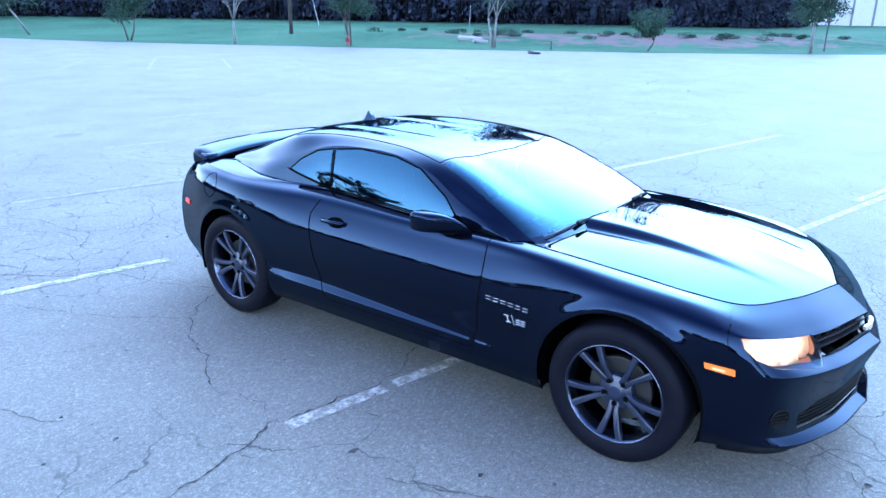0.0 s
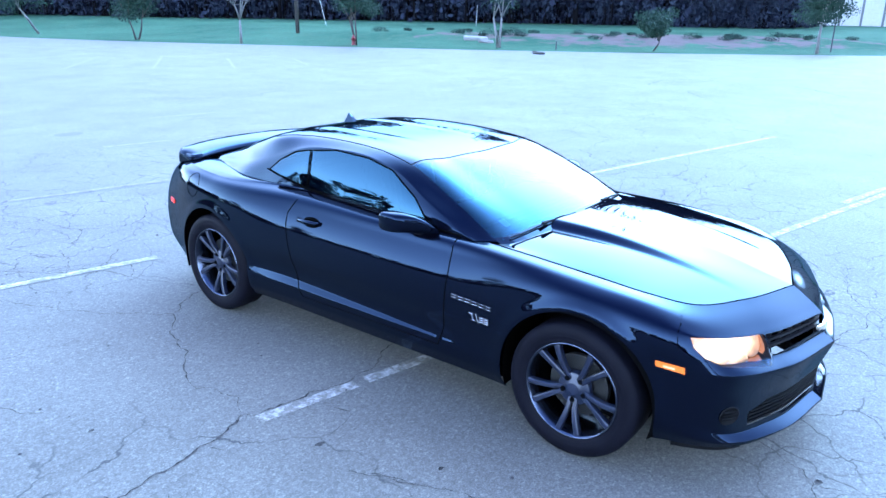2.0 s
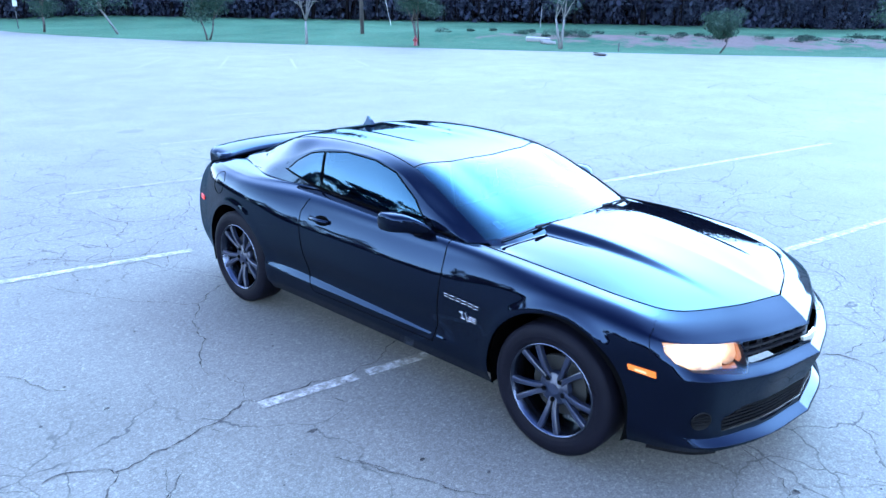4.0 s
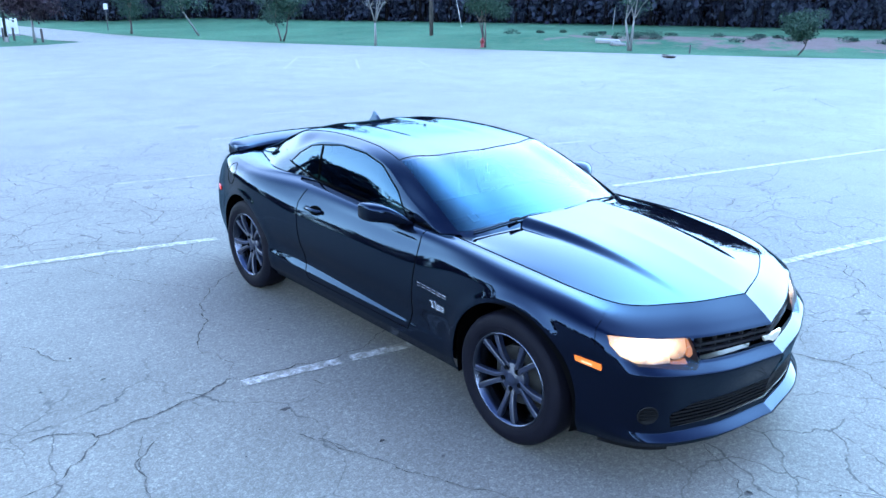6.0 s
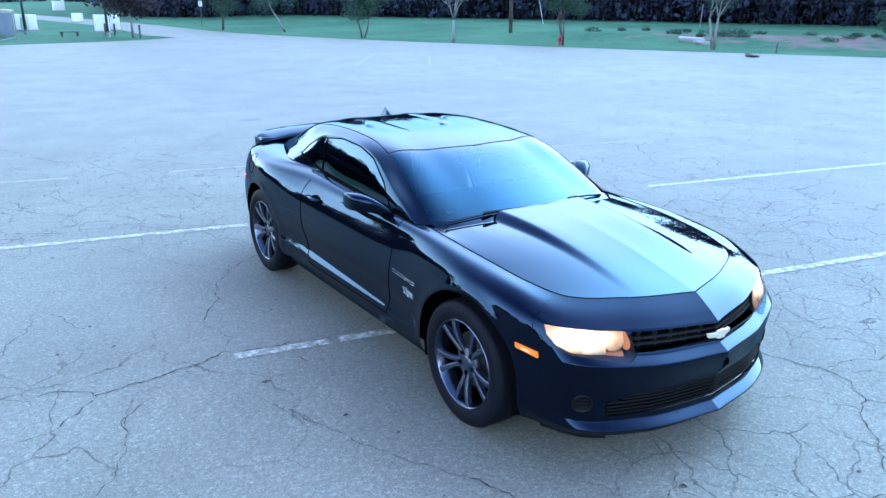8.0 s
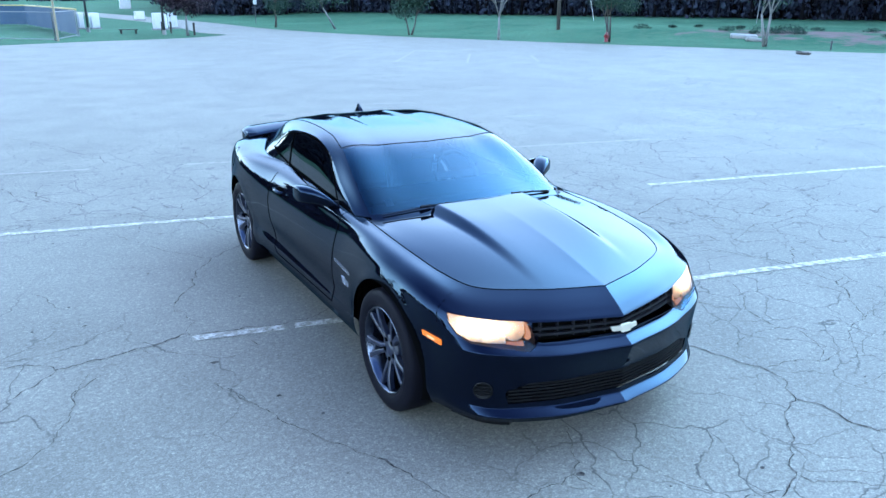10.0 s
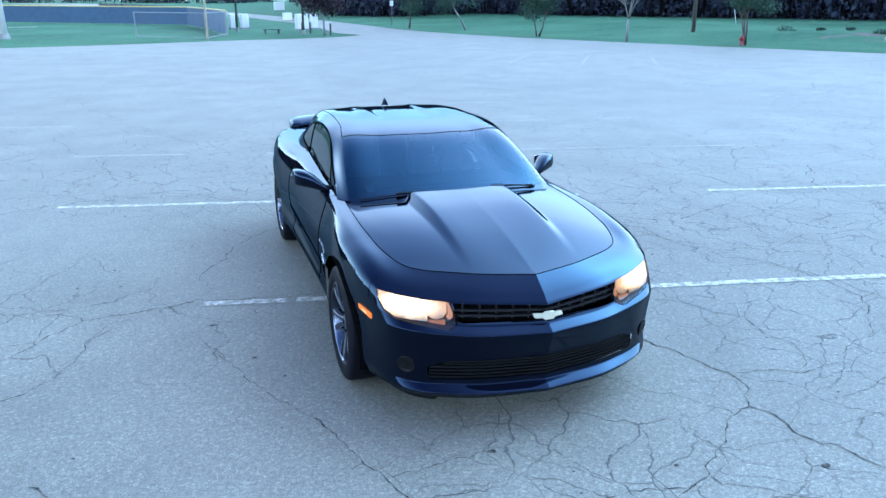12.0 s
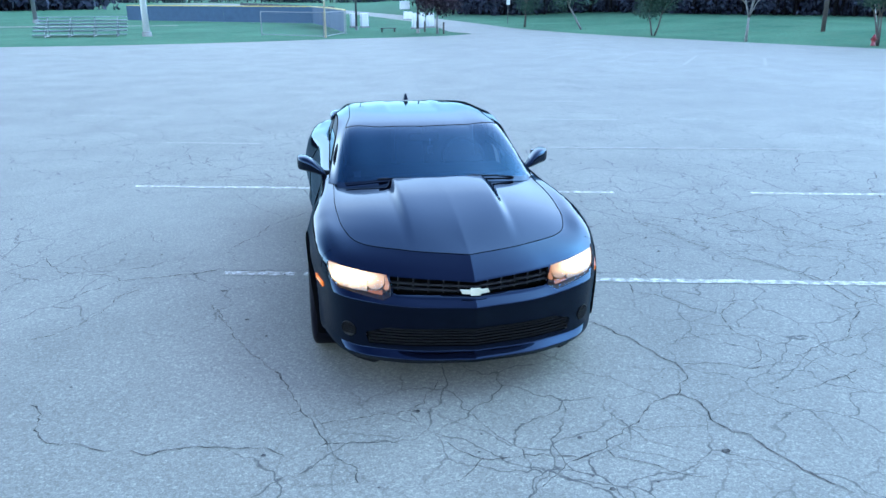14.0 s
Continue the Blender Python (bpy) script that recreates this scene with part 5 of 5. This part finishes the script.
for _ in range(260):
    x, y = rl.gauss(0, 4.5), rl.gauss(1.5, 5)
    if -1.05 < x < 1.05 and -1.1 < y < 3.9:
        continue
    s, a = rl.uniform(.006, .020), rl.uniform(0, 6.3)
    o = len(lv)
    for k in range(5):
        w = s * rl.uniform(.5, 1.1)
        lv.append((x + w * math.cos(a + k * math.tau / 5), y + .7 * w * math.sin(a + k * math.tau / 5), .003))
    lv.append((x, y, .003 + s * .5))
    lf += [(o + k, o + (k + 1) % 5, o + 5) for k in range(5)]
tagged(poly("leaf_litter", lv, lf, POLE_WOOD), "scattered dark leaf bits and grit on the asphalt", "litter", kind="stuff")


# ---- trees ----
def leaves(verts, faces, centre, radius, count, size, r, squash=1.0):
    for _ in range(count):
        d = Vector((r.gauss(0, 1), r.gauss(0, 1), r.gauss(0, 1))).normalized() * (radius * r.random() ** .45)
        p = Vector(centre) + Vector((d.x, d.y, d.z * squash))
        e = Euler((r.uniform(0, 6.3), r.uniform(0, 6.3), r.uniform(0, 6.3))).to_matrix()
        s = size * r.uniform(.6, 1.3)
        o = len(verts)
        for a, b in ((-.5, 0), (0, -.28), (.5, 0), (0, .28)):
            verts.append(p + e @ Vector((a * s, b * s, 0)))
        faces.append((o, o + 1, o + 2, o + 3))


def tree(x, y, height, spread, seed, bark, leaf, stems=1, density=1.0, lean=0.0, low=0.35, label="", twigs=False, leaf_size=.16, fill=0, base=1.4):
    r = random.Random(seed)
    z = float(bank(np.float64(x), np.float64(y))) - .05
    t = tagged(new("tree"), label or "small leafy street tree standing in grass", "tree", "trees along the lot")
    t.matrix_basis = pose(x, y, z)
    bm, tips = bmesh.new(), []
    for k in range(stems):
        a = r.uniform(0, 6.3)
        foot = Vector((.08 * math.cos(a) * (stems > 1), .08 * math.sin(a) * (stems > 1), 0))
        fork = foot + Vector((math.cos(a) * .3 * (stems > 1) + lean, math.sin(a) * .3 * (stems > 1), height * low))
        w = .02 * height / stems ** .5
        tube(bm, [foot, foot.lerp(fork, .5) + Vector((r.uniform(-.05, .05), r.uniform(-.05, .05), 0)), fork], [w * 1.3, w, w * .8], 7)
        for _ in range(5 if stems == 1 else 3):
            a = r.uniform(0, 6.3)
            tip = fork + Vector((math.cos(a) * spread * r.uniform(.25, .8), math.sin(a) * spread * r.uniform(.25, .8), height * r.uniform(.25, .6)))
            mid = fork.lerp(tip, .5) + Vector((0, 0, .08 * height * r.random()))
            tube(bm, [fork, mid, tip], [w * .6, w * .4, w * .12], 5)
            tips += [mid, tip]
            for _ in range(9 if twigs else 2):
                b = tip + Vector((r.uniform(-1, 1), r.uniform(-1, 1), r.uniform(-.2, 1))) * spread * .4
                tube(bm, [mid.lerp(tip, r.uniform(.2, 1)), b], [w * .22, w * .06], 4)
                tips.append(b)
    part("trunk", bm, bark, t, smooth=True)
    if density:
        vs, fs = [], []
        for _ in range(fill):
            a, q = r.uniform(0, 6.3), r.random() ** .5 * spread * .75
            tips.append(Vector((math.cos(a) * q + lean * .8, math.sin(a) * q, base + (height - base) * r.uniform(.05, .8))))
        for p in tips:
            leaves(vs, fs, p, spread * .42, int(70 * density), leaf_size, r, .7)
        poly("crown", vs, fs, leaf, t)
    return t


tree(18.8, 49.8, 3.3, 2.0, 1, PALE_BARK, GREEN_LEAF, lean=-1.0, low=.5, label="leaning pale-trunked tree with sparse green leaves", fill=14, base=1.6)
tree(20.1, 40.2, 3.4, 1.45, 2, BARK, GREEN_LEAF, 2, 2.0, label="round dense green tree in the grass", leaf_size=.12, fill=22, base=1.05)
tree(22.35, 33.4, 3.6, 1.5, 3, PALE_BARK, GREEN_LEAF, 1, 0, label="bare pale grey tree with fine twigs", twigs=True)
tree(26.75, 28.8, 4.0, 1.5, 4, BARK, GREEN_LEAF, 3, 2.0, label="multi-stemmed green tree beside the hydrant", leaf_size=.12, fill=18, base=1.75)
tree(31.6, 22.4, 4.6, 1.3, 5, PALE_BARK, GREEN_LEAF, 2, .5, label="thin pale tree with few leaves", leaf_size=.12, fill=12, base=1.9)
tree(35.8, 15.2, 2.1, 1.1, 6, BARK, GREEN_LEAF, 3, 2.4, low=.25, label="low bushy green tree on the bank", leaf_size=.12)
tree(41.6, 8.1, 4.0, 1.7, 7, PALE_BARK, GREEN_LEAF, 1, 2.6, low=.42, label="broad green tree with pale trunk", leaf_size=.13, fill=22, base=1.8)
tree(15.9, 55.0, 3.8, 1.5, 8, BARK, GREEN_LEAF, 1, 1.8, leaf_size=.13, fill=16, base=1.2)
tree(7.1, 44.6, 3.7, 1.6, 10, PALE_BARK, PURPLE_LEAF, 1, 2.0, label="round tree with dark purple leaves and pale trunk", leaf_size=.16, fill=34, base=1.15)


def woods(name, line, depth, count, seed, hmin, hmax, label, size=.55, mat=None, low=0.02, per=26):
    """A belt of far woods along a line, as one thing."""
    r = random.Random(seed)
    pts = spline([(x, y, 0) for x, y in line], 20)
    vs, fs = [], []
    bm = bmesh.new()
    for k in range(count):
        p = pts[r.randrange(len(pts) - 1)]
        q = pts[min(len(pts) - 1, int(r.random() * len(pts)))]
        d = Vector((p[0], p[1], 0)).normalized()
        back = depth * (k % 4 + r.random()) / 4
        b = Vector((p[0], p[1], 0)) + d * back + Vector((r.uniform(-3, 3), r.uniform(-3, 3), 0))
        b.z = float(bank(np.float64(b.x), np.float64(b.y)))
        h = r.uniform(hmin, hmax)
        tube(bm, [b, b + Vector((r.uniform(-.4, .4), r.uniform(-.4, .4), h * .8))], [.2, .06], 5)
        for j in range(9):
            f = r.uniform(low, 1)
            w = h * .22 * (1.15 - f * .7)
            leaves(vs, fs, b + Vector((r.uniform(-w, w), r.uniform(-w, w), f * h)), w, per, size * r.uniform(.8, 1.5), r, .8)
    t = tagged(new(name), label, "woods", kind="stuff")
    # trunks carry the woods' shade in their colour
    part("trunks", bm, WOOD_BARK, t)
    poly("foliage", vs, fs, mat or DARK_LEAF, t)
    return t


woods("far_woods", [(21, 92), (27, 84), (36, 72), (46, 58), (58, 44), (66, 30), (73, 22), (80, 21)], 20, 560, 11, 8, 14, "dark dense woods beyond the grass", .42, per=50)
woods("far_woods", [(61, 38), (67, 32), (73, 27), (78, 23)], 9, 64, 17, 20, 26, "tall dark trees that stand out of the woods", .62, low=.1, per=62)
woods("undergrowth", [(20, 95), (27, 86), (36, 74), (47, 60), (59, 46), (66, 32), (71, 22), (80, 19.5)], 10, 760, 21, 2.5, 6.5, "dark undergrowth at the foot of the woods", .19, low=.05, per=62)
# added out of view, tall enough to darken what the front bumper mirrors
woods("far_woods", [(95, -25), (95, -45), (60, -95), (0, -115), (-70, -95)], 16, 330, 12, 19, 28, "unseen dark woods round the lot, added for reflections", 1.2)
woods("far_woods", [(-75, -70), (-78, -40), (-80, -10), (-82, 40), (-85, 100)], 12, 200, 14, 4, 7, "low dark woods beside the lot", 1.0)
woods("far_woods", [(-78, 112), (-66, 126), (-54, 140), (-44, 156)], 14, 170, 15, 13, 19, "tall dark woods beside the ball field", 1.2)
woods("far_woods", [(-75, 75), (-75, 150), (-95, 330), (-20, 345), (30, 330), (30, 150), (24, 100)], 14, 300, 13, 10, 16, "dark woods behind the ball field", .9)

# ---- street furniture on the far side ----
pole = tagged(new("utility_pole"), "dark tarred wooden utility pole in grass", "pole")
pole.matrix_basis = pose(29.25, 36.6, .05)
part("shaft", rod(bmesh.new(), (0, 0, 0), (-.25, -.1, 9), .13, .10, 12), POLE_WOOD, pole, smooth=True)
part("crossarm", box(bmesh.new(), (2.2, .1, .12), (-.24, -.1, 8.4)), POLE_WOOD, pole)
wire = tagged(new("guy_wire_pole"), "thin pale leaning guy marker", "pole")
wire.matrix_basis = pose(39.3, 44.7, float(bank(np.float64(39.3), np.float64(44.7))) - .06)
part("shaft", rod(bmesh.new(), (0, 0, 0), (-.9, .5, 4.5), .022, .02, 8), WHITE_PAINT, wire)
for x, y, h in ((47.5, 35.5, 1.7),):
    post = tagged(new("marker_post"), "thin white marker post at the woods' edge", "post")
    post.matrix_basis = pose(x, y, .55)
    part("shaft", rod(bmesh.new(), (0, 0, 0), (.1, 0, h), .03, .03, 8), GALVANISED, post)
for x, y, h in ((43.5, 7.8, 2.0), (31.5, 18.7, .45)):
    post = tagged(new("steel_post"), "thin dark steel post in grass", "post")
    post.matrix_basis = pose(x, y, 0)
    part("shaft", rod(bmesh.new(), (0, 0, 0), (0, 0, h), .04, .04, 8), DARK_STEEL, post)

hyd = tagged(new("fire_hydrant"), "red cast-iron fire hydrant in grass by the lot's edge", "hydrant")
hyd.matrix_basis = pose(26.15, 28.45, 0) @ Matrix.Scale(.82, 4)
bm = bmesh.new()
lathe(bm, [(0, .16), (.04, .16), (.05, .12), (.42, .115), (.43, .14), (.47, .14), (.48, .11), (.56, .09), (.62, .045), (.63, .03), (.67, .03), (.67, 0)], 20, "Z")
bmesh.ops.recalc_face_normals(bm, faces=bm.faces)
part("barrel", bm, HYDRANT_RED, hyd, smooth=True)
for a in ((-.2, 0), (.2, 0), (0, -.21)):
    part("outlet_cap", rod(bmesh.new(), (a[0] * .4, a[1] * .4, .36), (*a, .36), .06, .055, 10), HYDRANT_RED, hyd)

mat_thing = tagged(new("flattened_debris"), "dark crumpled debris lying on the asphalt", "debris")
mat_thing.matrix_basis = pose(27.76, 17.55, 0)
bm = bmesh.new()
for k in range(6):
    rr = random.Random(k)
    box(bm, (rr.uniform(.25, .6), rr.uniform(.15, .3), .05), (rr.uniform(-.3, .3), rr.uniform(-.2, .2), .03 + .012 * k), (rr.uniform(-8, 8), rr.uniform(-8, 8), rr.uniform(0, 90)), .01)
part("scrap", bm, POLE_WOOD, mat_thing)
slab = tagged(new("concrete_slab"), "pale broken concrete culvert slab in the grass", "slab")
slab.matrix_basis = pose(34.6, 26.2, float(bank(np.float64(34.6), np.float64(26.2))) - .03)
part("block", box(bmesh.new(), (1.5, .7, .28), (0, 0, .05), (4, 3, -50), .09), CONCRETE, slab)
part("block", box(bmesh.new(), (.9, .45, .22), (-.6, -1.2, -.05), (-5, 6, -38), .08), CONCRETE, slab)

sign = tagged(new("road_sign"), "small white sign on a dark post", "sign")
sign.matrix_basis = pose(15.4, 58.6, .1)
part("post", rod(bmesh.new(), (0, 0, 0), (0, 0, 2.0), .035, .035, 8), DARK_STEEL, sign)
part("plate", box(bmesh.new(), (.3, .02, .42), (0, -.04, 1.75), bevel=.008), WHITE_PAINT, sign)

# pale building beyond the woods' end
hall = tagged(new("hall"), "long pale blue-grey metal-clad hall", "building")
hall.matrix_basis = pose(122, 2, 0, 0, 0, 25)
part("wall", box(bmesh.new(), (20, 60, 9), (0, 0, 4.5)), WHITE_PAINT, hall)
part("roof", prism(bmesh.new(), [(-10.6, 9), (0, 11.5), (10.6, 9)], -30.5, 30.5, "Y"), GALVANISED, hall)
for k in range(24):
    part("cladding_rib", box(bmesh.new(), (.12, .25, 9), (-10.05, -29 + k * 2.5, 4.5)), GALVANISED, hall)

# roadside boxes and bollards
for x, y, w, h, lab in ((2.2, 56.5, .35, 1.0, "narrow white utility cabinet beside a lamp post"), (3.1, 56.3, .56, 1.0, "white utility cabinet beside a lamp post"), (9.0, 76, .87, .75, "low white utility cabinet by the road"), (7.0, 53.2, .88, 1.05, "wide white utility cabinet on the grass"), (8.2, 55, .5, 1.0, "white utility cabinet on the grass"), (16.5, 143, 1.9, 1.5, "white utility cabinet far off")):
    cab = tagged(new("utility_cabinet"), lab, "cabinet", "white cabinets")
    cab.matrix_basis = pose(x, y, -.04, 0, 0, 12)
    part("housing", box(bmesh.new(), (w, .5, h), (0, 0, h / 2 + .1), bevel=.03), WHITE_PAINT, cab)
    part("plinth", box(bmesh.new(), (w + .15, .65, .12), (0, 0, .05)), CONCRETE, cab)
    part("door", box(bmesh.new(), (w * .46, .02, h * .85), (-w * .24, -.255, h / 2 + .1), bevel=.006), WHITE_PAINT, cab)
    part("door", box(bmesh.new(), (w * .46, .02, h * .85), (w * .24, -.255, h / 2 + .1), bevel=.006), WHITE_PAINT, cab)
for x, y in ((6.2, 47.8), (6.7, 47.6), (7.55, 44.8)):
    b = tagged(new("bollard"), "short dark wooden bollard in the grass", "bollard", "bollards by the road")
    b.matrix_basis = pose(x, y, -.05)
    part("post", box(bmesh.new(), (.11, .11, .75), (0, 0, .37), bevel=.02), POLE_WOOD, b)
bench = tagged(new("low_bench"), "low dark bench on the grass", "bench")
bench.matrix_basis = pose(4.2, 48.0, -.05, 0, 0, 10) @ Matrix.Scale(.75, 4)
part("seat", box(bmesh.new(), (1.5, .35, .06), (0, 0, .36), bevel=.01), POLE_WOOD, bench)
for dx in (-.6, .6):
    part("leg", box(bmesh.new(), (.08, .3, .36), (dx, 0, .17)), POLE_WOOD, bench)
for x, y, h, m, lab in ((2.2, 51.4, 9, DARK_STEEL, "dark steel lamp post"), (6.0, 46.0, 7, DARK_STEEL, "thin dark steel post"), (-11.0, 44.4, 14, WHITE_PAINT, "tall pale floodlight pole of the ball field"), (-26.8, 73, 14, GALVANISED, "tall pale floodlight pole of the ball field")):
    lp = tagged(new("light_pole"), lab, "light pole")
    lp.matrix_basis = pose(x, y, -.05)
    rr = .2 if h > 10 else .08
    part("shaft", rod(bmesh.new(), (0, 0, 0), (0, 0, h), rr, rr * .6, 12), m, lp, smooth=True)
    part("base", rod(bmesh.new(), (0, 0, 0), (0, 0, .3), rr * 1.5, rr * 1.4, 12), CONCRETE, lp)
    part("lamp_head", box(bmesh.new(), (1.2, .3, .4), (0, 0, h), bevel=.05), m, lp)

# ---- ball field ----
foul = tagged(new("foul_pole"), "cream-painted steel foul pole at the lot's edge", "pole")
foul.matrix_basis = pose(-.2, 40.7, -.05)
part("shaft", rod(bmesh.new(), (0, 0, 0), (0, 0, 6), .06, .06, 10), CREAM, foul)


def fence(pts, h, screen, label):
    t = tagged(new("field_fence"), label, "fence")
    for p, q in zip(pts, pts[1:]):
        n = max(1, int(math.dist(p, q) / 3))
        for k in range(n + 1):
            a = Vector((p[0] + (q[0] - p[0]) * k / n, p[1] + (q[1] - p[1]) * k / n, -.05))
            part("fence_post", rod(bmesh.new(), a, a + Vector((0, 0, h + .05)), .03, .03, 8), GALVANISED, t)
        a, b = Vector((*p, 0)), Vector((*q, 0))
        d = (b - a).normalized()
        nrm = Vector((-d.y, d.x, 0))
        if screen:
            bm = bmesh.new()
            steps = n * 3
            rows = [[bm.verts.new(a.lerp(b, k / steps) + nrm * (-.07 + .02 * math.sin(k * 1.9)) + Vector((0, 0, z))) for z in (.05, h * .5, h)] for k in range(steps + 1)]
            for r0, r1 in zip(rows, rows[1:]):
                for i in range(2):
                    bm.faces.new((r0[i], r1[i], r1[i + 1], r0[i + 1]))
            ob = part("windscreen_cloth", bm, BLUE_SCREEN, t)
            ob.modifiers.new("thick", "SOLIDIFY").thickness = .01
            part("top_cap", rod(bmesh.new(), a + Vector((0, 0, h + .04)), b + Vector((0, 0, h + .04)), .045, .045, 8), YELLOW, t)
        else:
            for z in (.05, h):
                part("rail", rod(bmesh.new(), a + Vector((0, 0, z)), b + Vector((0, 0, z)), .022, .022, 6), GALVANISED, t)
            bm = bmesh.new()
            w = math.dist(p, q)
            m = int((w + h) / .16)
            for k in range(m):
                for s in (1, -1):
                    u0 = -h + k * .16
                    u1 = u0 + h
                    z0, z1 = (0, h) if s > 0 else (h, 0)
                    if u0 < 0:
                        z0 += (z1 - z0) * (-u0) / h
                        u0 = 0
                    if u1 > w:
                        z1 = z0 + (z1 - z0) * (w - u0) / (u1 - u0)
                        u1 = w
                    if u1 - u0 > .05:
                        rod(bm, a + d * u0 + Vector((0, 0, z0)), a + d * u1 + Vector((0, 0, z1)), .0016, .0016, 3)
            part("chain_link", bm, GALVANISED, t)
    return t


fence([(-19.5, 77.5), (-9.2, 70.2), (-.9, 64.7), (.4, 55), (1.2, 45.8)], 1.42, True, "dark blue windscreen fence with yellow cap round the ball field")
fence([(-4.1, 44.2), (-.3, 41.0), (1.1, 45.6)], 1.4, False, "chain-link fence of galvanised steel along the field")
tagged(poly("warning_track", [(-60, 66, .0), (-25.3, 60.2, .0), (-12.1, 61.6, .0), (-12.1, 62.6, .0), (-25.3, 61.6, .0), (-60, 68, .0)], [(0, 1, 4, 5), (1, 2, 3, 4)], EARTH), "strip of bare brown earth on the ball field", "earth track", kind="structure")
bl = tagged(new("bleachers"), "five-row bare aluminium bleachers on grass", "bleachers")
bl.matrix_basis = pose(-15.0, 45.6, -.05, 0, 0, 10)
for k in range(5):
    part("seat_plank", box(bmesh.new(), (5.2, .26, .045), (0, .52 * k - 1.2, .40 + .18 * k), bevel=.008), ALUMINIUM, bl)
    part("foot_plank", box(bmesh.new(), (5.2, .26, .04), (0, .52 * k - 1.46, .16 + .18 * k), bevel=.008), ALUMINIUM, bl)
for x in (-2, -.7, .7, 2):
    bm = bmesh.new()
    tube(bm, [(x, -1.5, .10), (x, .95, 1.05)], .03, 6)
    tube(bm, [(x, .95, 0), (x, .95, 1.1)], .03, 6)
    tube(bm, [(x, -1.5, .03), (x, 1.0, .03)], .03, 6)
    tube(bm, [(x, -.3, .03), (x, -.3, .55)], .03, 6)
    part("frame", bm, ALUMINIUM, bl)

# dark blocks along the edge of the far road
for k in range(15):
    f = k / 14
    blk = tagged(new("barrier_block"), "dark low barrier block on the far road's edge", "barrier", "blocks along the far road")
    blk.matrix_basis = pose(2.2 - 23.8 * f, 138.5 + 91.5 * f, -.02, 0, 0, 14)
    part("block", box(bmesh.new(), (1.3, .5, .7), (0, 0, .35), bevel=.06), DARK_STEEL, blk)

# low scrub on the bank
vs, fs = [], []
rs = random.Random(31)
for k in range(46):
    along, deep = rs.uniform(-4, 34), rs.gauss(46.0, 1.3)
    x, y = .65 * along + .76 * deep, -.76 * along + .65 * deep
    leaves(vs, fs, (x, y, float(bank(np.float64(x), np.float64(y))) + .05), rs.uniform(.30, .8), 260, .085, rs, .35)
tagged(poly("scrub", vs, fs, GREEN_LEAF), "low green scrub growing on the earth bank", "scrub", kind="stuff")
